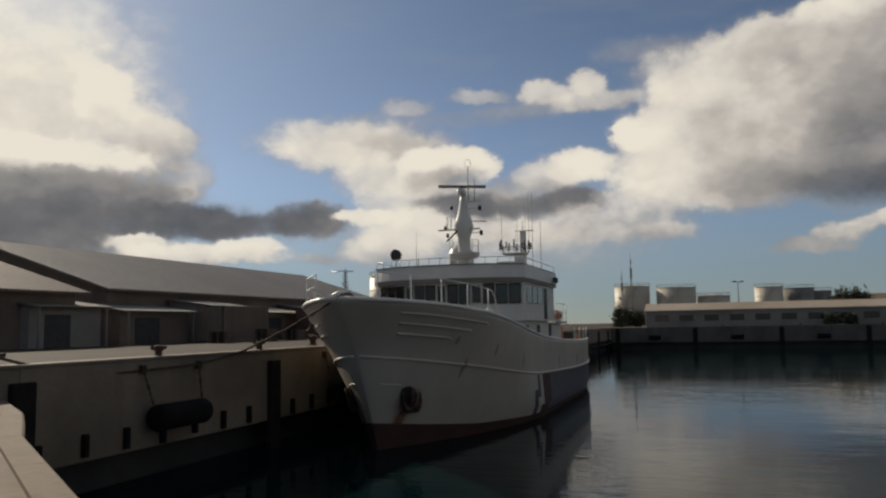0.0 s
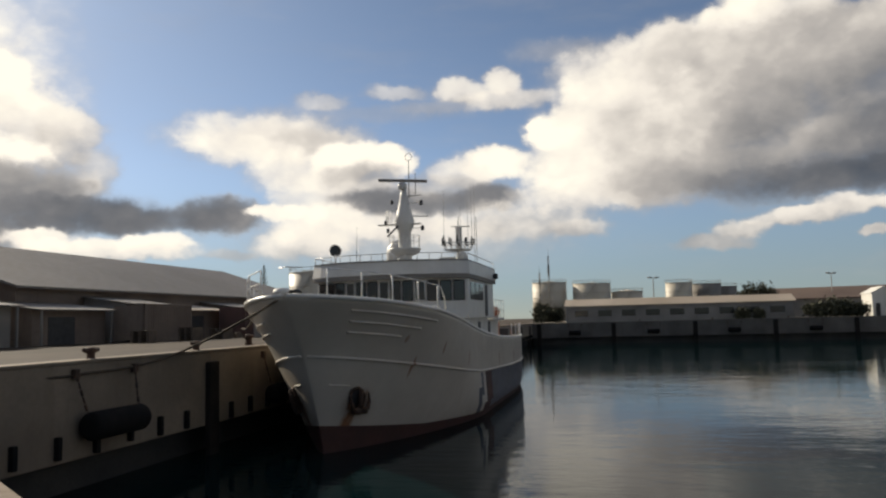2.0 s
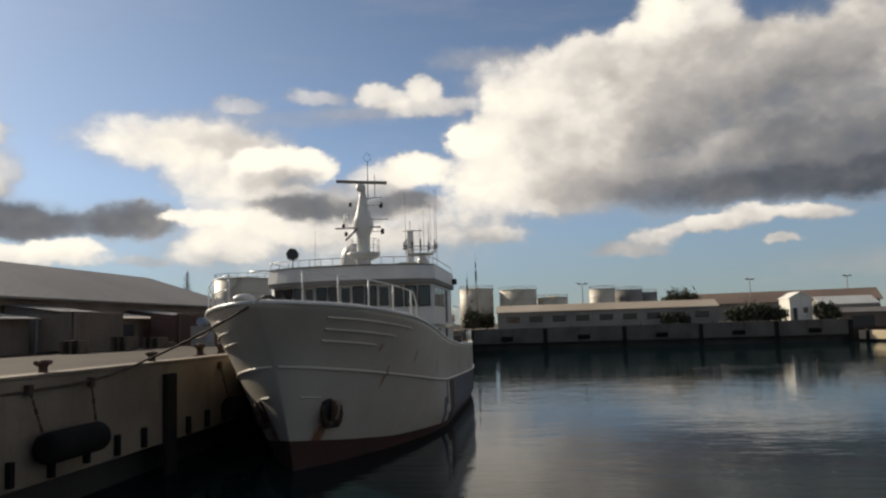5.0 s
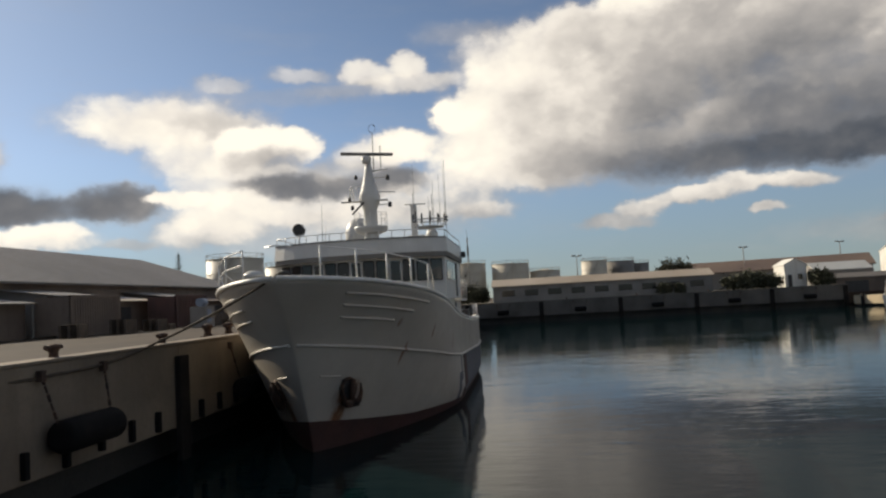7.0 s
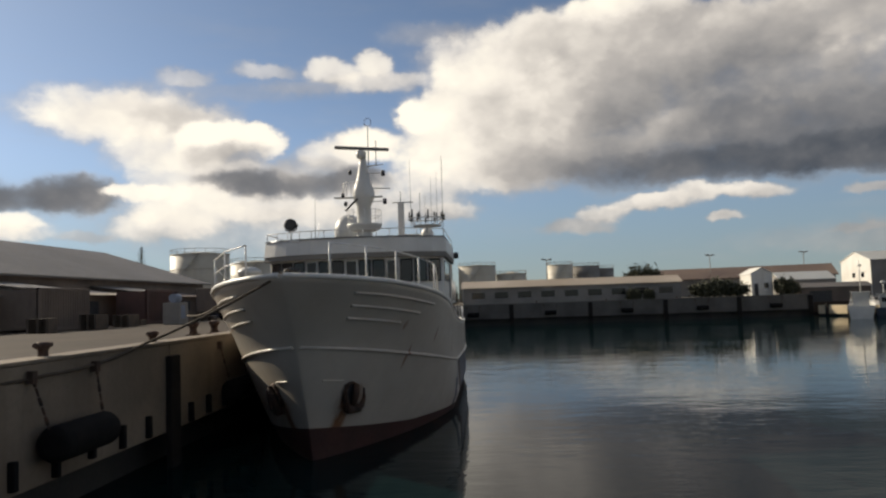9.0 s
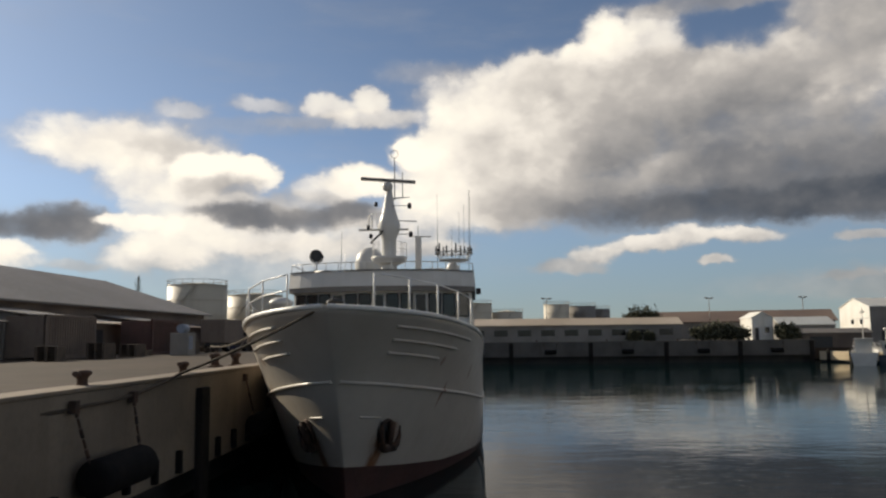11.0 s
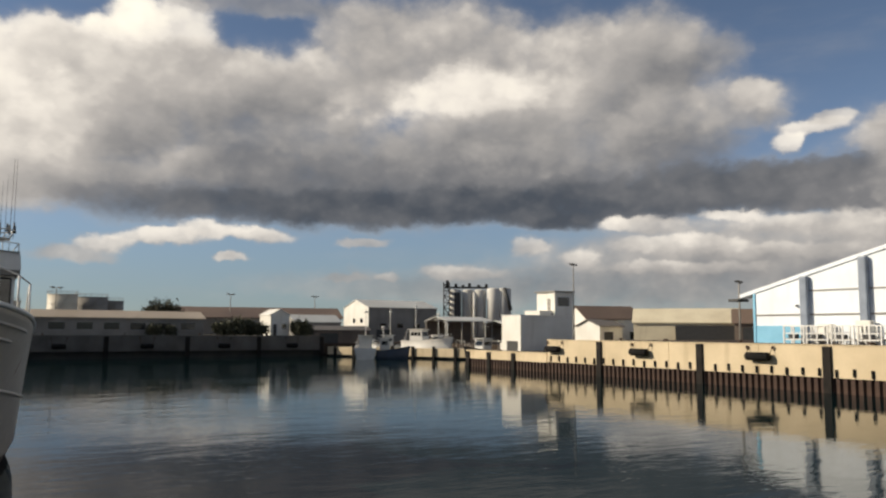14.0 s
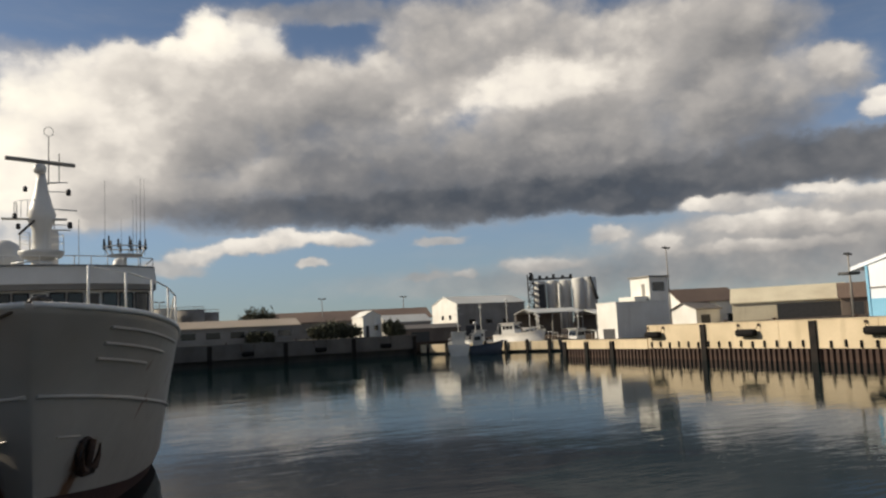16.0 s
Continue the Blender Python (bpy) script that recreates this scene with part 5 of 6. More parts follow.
# lean-to stalls, low roofs and stores in front of it


def lean_to(at, turn, length, depth, h, mat, roof):
    t = thing("lean_to", "low makeshift lean-to store with a sheet roof", "shed", (at[0], at[1], QUAY), turn, group="stores along the warehouse")
    bm = prism(bmesh.new(), [(0, 0, 0), (0, depth, 0), (0, depth, h + 0.5), (0, 0, h)], (length, 0, 0))
    part("wall", bm, mat, t)
    bm = prism(bmesh.new(), [(-0.3, -0.7, h - 0.06), (-0.3, depth, h + 0.52), (-0.3, depth, h + 0.6), (-0.3, -0.7, h + 0.02)], (length + 0.6, 0, 0))
    part("roof", bm, roof, t)
    part("door", boxed((length * 0.2, -0.04, 0), (length * 0.55, 0.05, h * 0.8), 0.02), DARK, t, "dark open store front")
    for x in (0.15, length - 0.15):
        part("post", boxed((x - 0.06, -0.62, 0), (x + 0.06, -0.5, h - 0.05)), WALL_GREY, t)


for y, ln, h, mt, rf in ((36.0, 5.5, 2.4, WALL_GREY, TIN_GREY), (43.2, 7.0, 2.2, WALL_BROWN, TIN_GREY), (52.5, 4.5, 2.7, WALL_GREY, TIN_GREY), (59.0, 8.0, 2.3, WALL_BROWN, TIN_TAN), (69.0, 5.0, 2.6, WALL_BROWN, TIN_GREY), (77.0, 9.0, 2.2, WALL_BROWN, TIN_BROWN)):
    lean_to((WX + 3.6, y), 90, ln, 3.4, h, mt, rf)
# nearer end: a second gabled store beside the long one
shed("store_house", "dark gabled store with a sagging sheet roof", "shed", (-33.5, 26.0), 90, 14.0, 17.0, 3.3, 2.6, WALL_BROWN, TIN_BROWN, 0.6, ((1, 3.4, 0, 2.5, "door"), (5.0, 8.6, 0, 2.6, "door"), (10.2, 12.6, 1.2, 2.3, "window")))


def container(at, turn, mat, label):
    c = thing("shipping_container", label, "container", (at[0], at[1], QUAY + 0.002), turn, group="containers on the apron")
    bm = bmesh.new()
    box(bm, (0, 0.05, 0.12), (6.05, 2.39, 2.5))
    part("body", bm, mat, c)
    bm = bmesh.new()
    for k in range(20):
        x = 0.2 + k * 0.29
        box(bm, (x, 0.0, 0.2), (x + 0.14, 0.06, 2.4))
    part("corrugation", bm, mat, c)
    for lo, hi in (((0, -0.01, 0), (0.16, 0.15, 2.6)), ((5.9, -0.01, 0), (6.06, 0.15, 2.6)), ((0, -0.01, 2.45), (6.06, 0.12, 2.6)), ((0, -0.01, 0.0), (6.06, 0.12, 0.16))):
        part("corner_post", boxed(lo, hi, 0.02), mat, c)
    return c


container((-30.0, 50.4), 90, WALL_BROWN, "brown weathered shipping container by the warehouse")
container((-29.4, 64.0), 90, surface("faded_red_steel", (0.12, 0.055, 0.042), (0.07, 0.04, 0.032), 0.6, bump=0.1, amount=0.3), "dull red-brown shipping container by the warehouse")
container((-28.6, 82.0), 92, BAND, "dark blue shipping container by the warehouse")


def truck(at, turn, body, cab, label):
    t = thing("parked_truck", label, "truck", (at[0], at[1], QUAY + 0.002), turn, group="parked vehicles")
    part("chassis", boxed((0, 0.35, 0.5), (6.4, 1.75, 0.72), 0.03), DARK, t)
    part("cargo_box", boxed((0, 0.0, 0.75), (4.4, 2.1, 2.75), 0.06), body, t)
    bm = prism(bmesh.new(), [(4.5, 0.05, 0.55), (6.5, 0.05, 0.55), (6.5, 0.05, 1.3), (6.15, 0.05, 2.05), (4.5, 0.05, 2.1)], (0, 2.0, 0))
    part("cab", bm, cab, t)
    part("windscreen", prism(bmesh.new(), [(6.50, 0.2, 1.34), (6.51, 1.9, 1.34), (6.20, 1.9, 1.98), (6.19, 0.2, 1.98)], (0.02, 0, 0.01)), GLASS, t)
    part("side_window", boxed((5.0, 0.03, 1.3), (5.9, 0.06, 1.9)), GLASS, t)
    for x in (1.1, 5.5):
        for y in (0.02, 1.82):
            w = part("wheel", tube(bmesh.new(), [(x, y, 0.42), (x, y + 0.26, 0.42)], 0.42, 18), RUBBER, t)
            part("rim", tube(bmesh.new(), [(x, y - 0.01, 0.42), (x, y + 0.27, 0.42)], 0.22, 12), WALL_GREY, w)
    return t


truck((-26.5, 72.0), 88, WALL_BROWN, WALL_BROWN, "brown box truck parked on the dusty apron")

# pale kiosk with a blue water tank
kiosk = thing("site_kiosk", "small pale kiosk with a blue tank on the apron", "kiosk", (-24.5, 58.0, QUAY + 0.002), 90)
part("body", boxed((0, 0, 0), (1.5, 1.2, 1.5), 0.04), WALL_GREY, kiosk)
part("blue_panel", boxed((0.2, -0.03, 0.4), (0.9, 0.01, 1.3), 0.01), STEELBLUE, kiosk)
part("tank", tube(bmesh.new(), [(0.3, 0.6, 1.8), (1.2, 0.6, 1.8)], 0.30, 16), STEELBLUE, kiosk)

pal_rng = random.Random(11)
for k in range(9):
    x, y = -27.5 + pal_rng.uniform(-1.5, 3.0), 46 + k * 4.6 + pal_rng.uniform(-1, 1)
    p = thing("pallet_stack", "stack of dark timber pallets on the apron", "pallets", (x, y, QUAY + 0.002), pal_rng.uniform(80, 100), group="stacked pallets")
    for j in range(pal_rng.randint(3, 7)):
        for name, lo, hi in (("deck_board", (0, 0, 0.09), (1.2, 1.16, 0.13)), ("bearer", (0, 0.0, 0), (1.2, 0.14, 0.09)), ("bearer", (0, 0.51, 0), (1.2, 0.65, 0.09)), ("bearer", (0, 1.02, 0), (1.2, 1.16, 0.09))):
            part(name, boxed((lo[0], lo[1], lo[2] + j * 0.13), (hi[0], hi[1], hi[2] + j * 0.13)), BARK, p)


# ---- storage tanks ----
def storage_tank(x, y, r, h, rise, label, mat=TANK, rail=True, base=QUAY):
    t = thing("storage_tank", label, "storage tank", (x, y, base), 0, group="fuel storage tanks")
    part("shell", lathe(bmesh.new(), [(r, 0), (r, h)], 48, smooth=True), mat, t)
    part("roof", lathe(bmesh.new(), [(r + 0.1, h + 0.003), (r + 0.1, h + 0.12), (r * 0.5, h + rise * 0.6), (0, h + rise)], 48), mat, t)
    for k in range(1, 4):
        part("ring_stiffener", lathe(bmesh.new(), [(r + 0.02, h * k / 4 - 0.06), (r + 0.09, h * k / 4 - 0.06), (r + 0.09, h * k / 4 + 0.06), (r + 0.02, h * k / 4 + 0.06)], 48), mat, t)
    if rail:
        part("rail", tube(bmesh.new(), [(r * math.cos(radians(a)), r * math.sin(radians(a)), h + 1.0) for a in range(0, 361, 10)], 0.05, 5), WALL_GREY, t)
        for a in range(0, 360, 20):
            part("post", tube(bmesh.new(), [(r * math.cos(radians(a)), r * math.sin(radians(a)), h), (r * math.cos(radians(a)), r * math.sin(radians(a)), h + 1.0)], 0.04, 4), WALL_GREY, t)
    # stair winding up the shell
    bm = bmesh.new()
    for k in range(26):
        a = radians(200 + k * 3.4)
        z = h * (k + 1) / 26
        c, s = math.cos(a), math.sin(a)
        prism(bm, [(r * c, r * s, z - 0.06), ((r + 0.8) * c, (r + 0.8) * s, z - 0.06), ((r + 0.8) * math.cos(a + 0.05), (r + 0.8) * math.sin(a + 0.05), z - 0.06), (r * math.cos(a + 0.05), r * math.sin(a + 0.05), z - 0.06)], (0, 0, 0.06))
    part("stair", bm, WALL_GREY, t, "grey spiral stair")
    return t


storage_tank(-19.3, 252, 5.3, 11.8, 0.6, "tall cream storage tank with two thin masts behind it")
storage_tank(-6.3, 252, 5.8, 11.1, 0.5, "cream storage tank with a flat roof")
storage_tank(4.4, 256, 4.8, 8.4, 0.8, "lower cream storage tank with a shallow cone roof")
storage_tank(20.6, 264, 4.1, 11.0, 0.3, "cream storage tank at the end of a row")
# the next two wear darker grey instead of tank cream, to carry their shade
storage_tank(29.3, 270, 4.8, 10.6, 0.3, "storage tank in a row, shade put into its grey-brown colour", WALL_GREY)
storage_tank(35.6, 277, 4.3, 9.8, 0.3, "storage tank in a row, shade put into its grey-brown colour", WALL_GREY)
storage_tank(-57.5, 152, 5.4, 11.0, 0.7, "large cream storage tank with a railed roof behind the warehouse")
storage_tank(-50.8, 167, 5.5, 9.8, 0.7, "cream storage tank with a railed roof behind the ship")
for x, y, h in ((-18.8, 245, 19.8), (-21.6, 245, 14.8)):
    p = thing("lattice_mast", "thin grey lattice mast beside the tanks", "mast", (x, y, QUAY))
    for dx, dy in ((-0.4, -0.4), (0.4, -0.4), (0, 0.4)):
        part("leg", tube(bmesh.new(), [(dx, dy, 0), (dx * 0.4, dy * 0.4, h)], 0.06, 5), WALL_GREY, p)
    bm = bmesh.new()
    for k in range(12):
        z, w = h * k / 12, 0.4 - 0.24 * k / 12
        tube(bm, [(-w, -w, z), (w, -w, z + h / 12)], 0.05, 4)
        tube(bm, [(w, -w, z), (0, w, z + h / 12)], 0.05, 4)
    part("bracing", bm, WALL_GREY, p)
    part("head", boxed((-0.3, -0.2, h * 0.72), (0.3, 0.2, h * 0.86), 0.05), WALL_GREY, p)
    part("tip", tube(bmesh.new(), [(0, 0, h - 0.3), (0, 0, h + 2.2)], 0.07, 5, 0.03), WALL_GREY, p)

# ---- sheds behind the far quay ----
o = [(1.5 + 4.2 * k, 3.9 + 4.2 * k, 1.0, 2.1, "window") for k in range(9)]
shed("quayside_shed", "long low grey shed with a tan roof and white gable", "shed", (-7.8, 149.0), 0, 39.0, 7.0, 2.9, 1.15, WALL_GREY, TIN_TAN, 0.35, o)
part("gable", prism(bmesh.new(), [(-0.05, -0.3, 0), (-0.05, 7.3, 0), (-0.05, 7.3, 2.9), (-0.05, 3.5, 4.06), (-0.05, -0.3, 2.9)], (-0.06, 0, 0)), WALL_WHITE, bpy.data.objects["quayside_shed"], "white painted gable end")
shed("long_shed", "very long brown-roofed shed behind the far quay", "shed", (27.0, 176.0), -14, 40.0, 14.0, 3.6, 2.2, WALL_GREY, TIN_BROWN, 0.5)
shed("gabled_hut", "small white gabled hut on the far quay", "hut", (43.6, 149.0), 0, 3.7, 6.0, 3.8, 1.0, WALL_WHITE, WALL_WHITE, 0.15, ((0.5, 1.2, 0, 2.1, "door"), (2.2, 3.0, 1.2, 2.2, "window")), ridge_along=False)
shed("low_store", "low grey store with a pale roof beside the hut", "shed", (52.0, 158.0), 0, 10.0, 7.0, 4.2, 1.4, WALL_GREY, TIN_WHITE, 0.3, ((1, 3, 0, 2.2, "door"), (5, 8, 0, 2.3, "door")), base=LOWQ)
shed("quay_store", "dark low store at the end of the far quay", "shed", (53.0, 152.5), 0, 13.0, 4.0, 2.6, 0.7, WALL_BROWN, TIN_GREY, 0.3, ((2, 6, 0, 2.0, "door"),), base=LOWQ)

# ---- boatyard to the north-east ----
o = [(3 + 4.5 * k, 4.6 + 4.5 * k, 3.2, 4.2, "window") for k in range(4)] + [(2.0, 6.0, 0, 2.8, "door"), (11, 14, 0, 2.6, "door")]
# grey walls carry the shade of the long side; the building is white
shed("white_warehouse", "white gabled warehouse with a pale green-grey roof", "warehouse", (75.2, 171.5), 0, 18.4, 13.5, 7.9, 1.9, WALL_GREY, TIN_WHITE, 0.25, o, base=LOWQ)
wh = bpy.data.objects["white_warehouse"]
# white sheet over the grey wall paints the sunlit gable side
part("gable", prism(bmesh.new(), [(-0.02, 0.0, 0), (-0.02, 13.5, 0), (-0.02, 13.5, 7.9), (-0.02, 6.75, 9.78), (-0.02, 0.0, 7.9)], (-0.08, 0, 0)), WALL_WHITE, wh, "sunlit white gable wall")
part("window", boxed((-0.16, 3.0, 4.4), (-0.09, 4.2, 5.4), 0.02), GLASS, wh)
part("window", boxed((-0.16, 7.0, 4.4), (-0.09, 8.2, 5.4), 0.02), GLASS, wh)


def silo_group():
    s = thing("silo_battery", "tall pale stained grain silos with a dark shaded side and a conveyor", "silos", (168.0, 285.0, LOWQ), -34)
    for x in (3.4, 8.6, 13.6):
        part("silo", lathe(bmesh.new(), [(2.5, 0), (2.5, 19.0), (2.1, 19.6), (0, 19.9)], 28, (x, 0, 0)), SILO, s)
    for x in (19.4, 23.4):
        part("silo", lathe(bmesh.new(), [(3.0, 0), (3.0, 19.6), (2.5, 20.2), (0, 20.5)], 28, (x, -1.5, 0)), SILO, s)
    for x, y in ((-1.4, -3.0), (0.9, -3.0), (-1.4, -0.9), (0.9, -0.9)):
        part("tower_post", tube(bmesh.new(), [(x, y, 0), (x, y, 22.6)], 0.22, 6), DARK, s)
    for k in range(9):
        part("tower_landing", boxed((-1.5, -3.1, 2.4 * k + 2.2), (1.0, -0.8, 2.4 * k + 2.45)), DARK, s)
        part("tower_stair", tube(bmesh.new(), [(-1.3 if k % 2 else 0.8, -2.9, 2.4 * k + 0.1), (0.8 if k % 2 else -1.3, -2.9, 2.4 * k + 2.3)], 0.2, 5), DARK, s)
    # added dark panel: shade on the first silo's right side
    part("wall_panel", boxed((2.9, -2.9, 3.0), (5.4, -2.4, 18.4), 0.05), DARK, s, "dark panel painting the shaded right side of the first silo")
    part("pipe", tube(bmesh.new(), [(11.2, -3.0, 0), (11.2, -3.0, 18.4)], 0.5, 8), WALL_WHITE, s)
    part("conveyor", boxed((-1.0, -0.6, 20.2), (17.0, 0.6, 20.9), 0.05), DARK, s)
    part("chute", tube(bmesh.new(), [(23.5, -4.5, 20.3), (26.2, -4.6, 11.0)], 0.7, 8), DARK, s)
    for x, h in ((0.0, 2.6), (3.6, 1.2), (6.5, 0.7), (9.2, 1.4), (13.0, 0.8), (16.2, 1.1)):
        part("head_house", boxed((x - 0.6, -0.9, 20.9), (x + 0.6, 0.9, 20.9 + h), 0.05), DARK, s)


silo_group()


def canopy(at, turn, length, depth, h, label):
    t = thing("canopy_roof", label, "canopy", (at[0], at[1], LOWQ), turn, group="boatyard canopies")
    k = 0.9 / (depth / 2)
    for y0, z0, y1, z1 in ((0, h, depth / 2, h + 0.9), (depth / 2, h + 0.9, depth, h)):
        part("roof", prism(bmesh.new(), [(0, y0, z0), (0, y1, z1), (0, y1, z1 + 0.14), (0, y0, z0 + 0.14)], (length, 0, 0)), TIN_WHITE, t)
    for x in (0.3, length / 3, 2 * length / 3, length - 0.3):
        for y in (0.2, depth - 0.2):
            part("post", boxed((x - 0.1, y - 0.1, 0), (x + 0.1, y + 0.1, h + 0.05)), WALL_GREY, t)
    part("back_wall", boxed((0.3, depth - 0.5, 0), (length - 0.3, depth - 0.35, h), 0.02), WALL_BROWN, t)


canopy((80.5, 146.0), 0, 12.0, 9.0, 4.6, "pale sheet canopy on posts over the boatyard")
canopy((94.0, 144.0), 0, 9.0, 8.0, 3.9, "small pale sheet canopy over the boatyard")

box_b = thing("white_block", "plain white block building on the low quay", "building", (56.4, 89.3, LOWQ), 0)
part("wall", boxed((0, 0, 0), (8.8, 4.2, 4.6), 0.06), WALL_WHITE, box_b)
part("parapet", boxed((-0.06, -0.06, 4.604), (8.86, 4.26, 4.75), 0.03), WALL_WHITE, box_b)
part("door", boxed((1.2, -0.05, 0), (2.1, 0.04, 2.0), 0.02), WALL_WHITE, box_b)
part("shutter", boxed((-0.05, 0.6, 0.0), (0.03, 3.0, 1.3), 0.02), DARK, box_b, "dark low opening")

tw = thing("control_tower", "white square tower with a dark upper window", "tower", (67.6, 95.7, LOWQ), 0)
part("wall", boxed((0, 0, 0), (3.4, 4.2, 8.3), 0.05), WALL_WHITE, tw)
part("roof", boxed((-0.25, -0.25, 8.302), (3.65, 4.45, 8.52), 0.04), WALL_GREY, tw)
part("window", boxed((0.5, -0.04, 6.3), (2.7, 0.06, 7.6), 0.03), GLASS, tw, "dark upper window")
part("window", boxed((-0.04, 1.0, 5.3), (0.06, 1.7, 7.4), 0.03), WALL_GREY, tw)
part("ledge", boxed((-0.5, 0.3, 5.0), (-0.005, 3.6, 5.2), 0.02), WALL_GREY, tw)
part("annex", boxed((-2.5, 0.4, 0), (-0.003, 4.0, 5.6), 0.05), WALL_WHITE, tw)

o = [(2 + 3.2 * k, 3.6 + 3.2 * k, 1.2, 2.6, "window") for k in range(3)]
shed("brown_roof_house", "pale house with a brown sheet roof and dark gable end", "house", (92.0, 116.0), -14, 11.5, 8.0, 5.0, 2.3, WALL_WHITE, TIN_BROWN, 0.35, ((6.0, 7.2, 1.2, 2.6, "window"), (9, 10.2, 1.2, 2.6, "window")), base=LOWQ)
# brown sheet over the pale wall paints this gable's shaded side
part("gable", prism(bmesh.new(), [(11.52, 0, 0), (11.52, 8.0, 0), (11.52, 8.0, 5.0), (11.52, 4.0, 7.28), (11.52, 0, 5.0)], (0.06, 0, 0)), WALL_BROWN, bpy.data.objects["brown_roof_house"], "gable end, its shade put into dark brown")
shed("small_porch_house", "low white house with a sheet porch roof", "house", (91.5, 112.0), 0, 5.5, 6.0, 3.6, 1.1, WALL_WHITE, TIN_GREY, 0.4, ((1.0, 3.2, 0.0, 2.6, "door"),), base=LOWQ)
shed("cream_shed", "cream open-fronted shed with a pale roof", "shed", (91.6, 103.8), -49, 17.0, 9.0, 4.2, 2.3, WALL_CREAM, WALL_CREAM, 0.3, ((6.8, 16.2, 0, 3.7, "door"),), base=LOWQ)
shed("roadside_shed", "small brown-roofed shed beside the blue shed", "shed", (97.5, 88.0), -52, 6.5, 6.0, 4.2, 2.0, WALL_BROWN, TIN_BROWN, 0.4, ((1.2, 3.0, 0, 3.4, "door"),), base=LOWQ)


# ---- blue and white quay shed ----
def blue_shed():
    y0, y1, x = 59.2, 7.2, 64.0          # far and near corner of the gable wall that looks west
    t = thing("blue_shed", "large white gabled quay shed with blue downpipes and base band", "shed", (x, y0, QUAY), -90)
    ln, eave, rise = y0 - y1, 5.05, 6.65
    out = [(0, 0, 0), (ln, 0, 0), (ln, 0, eave), (ln / 2, 0, eave + rise), (0, 0, eave)]
    part("wall", prism(bmesh.new(), out, (0, 60, 0)), SHED_WHITE, t)
    k = rise / (ln / 2)
    for s in (0, 1):
        x0, x1 = (-1.7, ln / 2) if s == 0 else (ln / 2, ln + 1.7)
        z0, z1 = (eave - 1.7 * k, eave + rise) if s == 0 else (eave + rise, eave - 1.7 * k)
        part("roof", prism(bmesh.new(), [(x0, -0.14, z0 + 0.03), (x1, -0.14, z1 + 0.03), (x1, -0.14, z1 + 0.42), (x0, -0.14, z0 + 0.42)], (0, 60.3, 0)), SHED_WHITE, t, "white roof with a deep verge")
    bays = [0.0, 5.95, 11.95, 17.9, 24.0, 30.2, 36.3, 42.4, 48.0, ln]
    for u, v in zip(bays, bays[1:]):
        part("base_band", boxed((u + 0.1, -0.05, 0.0), (v - 0.1, 0.02, 1.75), 0.01), SKYBLUE if u < 5 else SHED_WHITE, t, "sky blue painted base band" if u < 5 else "")
        part("girt", boxed((u + 0.1, -0.09, 2.75), (v - 0.1, 0.0, 2.90), 0.01), WALL_GREY, t)
        part("girt", boxed((u + 0.1, -0.09, 5.1), (v - 0.1, 0.0, 5.22), 0.01), WALL_GREY, t) if u > 5 else None
    for u in bays[1:-1]:
        h = eave + k * min(u, ln - u) - 0.02
        part("buttress", boxed((u - 0.38, -0.62, 0), (u + 0.38, 0.0, h), 0.12), STEELBLUE, t, "steel blue boxed downpipe pier")
    part("corner_post", boxed((-0.12, -0.12, 0), (0.16, 0.1, eave - 0.02), 0.03), SKYBLUE, t, "sky blue corner post")
    part("gutter", boxed((-2.9, -0.5, eave - 0.75), (-1.6, 1.2, eave - 0.45), 0.05), DARK, t)
    part("small_lamp", boxed((4.9, -0.3, 3.6), (5.1, -0.02, 3.8), 0.03), DARK, t)


blue_shed()


def rack(at, turn, ln, label):
    """An open rack of white tube with shelves."""
    r = thing("white_rack", label, "rack", (at[0], at[1], QUAY + 0.002), turn, group="white racks by the shed")
    for x in (0, ln / 2, ln):
        for y in (0, 1.2):
            part("post", boxed((x - 0.06, y - 0.06, 0), (x + 0.06, y + 0.06, 1.75)), BRIGHT, r)
    for z in (0.35, 0.95, 1.65):
        for y in (0, 1.2):
            part("beam", boxed((0, y - 0.05, z), (ln, y + 0.05, z + 0.1)), BRIGHT, r)
    part("shelf", boxed((0.05, 0.06, 0.46), (ln - 0.05, 1.14, 0.5)), WALL_GREY, r)
    part("load", boxed((0.3, 0.2, 0.5), (ln * 0.45, 1.0, 0.9), 0.05), DARK, r)


for k, y in enumerate((54.2, 51.8, 49.3, 46.8, 44.2, 41.6)):
    rack((61.6, y), -90, 2.1, "open white tubular rack beside the blue shed")
for y, z in ((51.6, 1.9), (47.8, 2.2)):
    c = thing("white_tank", "white plastic tank in a frame beside the shed", "tank", (62.9, y, QUAY + 0.002), -90, group="white tanks by the shed")
    part("body", boxed((0, 0, 0.1), (1.4, 0.8, z), 0.1), WALL_WHITE, c)
    part("base", boxed((0, 0, 0), (1.4, 0.8, 0.1)), DARK, c)


# ---- lamps ----
def flood_mast(x, y, h, base, label="tall thin floodlight mast"):
    t = thing("floodlight_mast", label, "street lamp", (x, y, base), 30, group="floodlight masts")
    part("pole", tube(bmesh.new(), [(0, 0, 0), (0, 0, h)], 0.14, 8, 0.07), WALL_GREY, t)
    part("crossbar", boxed((-0.9, -0.06, h - 0.12), (0.9, 0.06, h), 0.02), WALL_GREY, t)
    for x0 in (-0.8, 0.8):
        part("lamp_head", boxed((x0 - 0.32, -0.3, h - 0.02), (x0 + 0.32, 0.3, h + 0.16), 0.05), DARK, t)


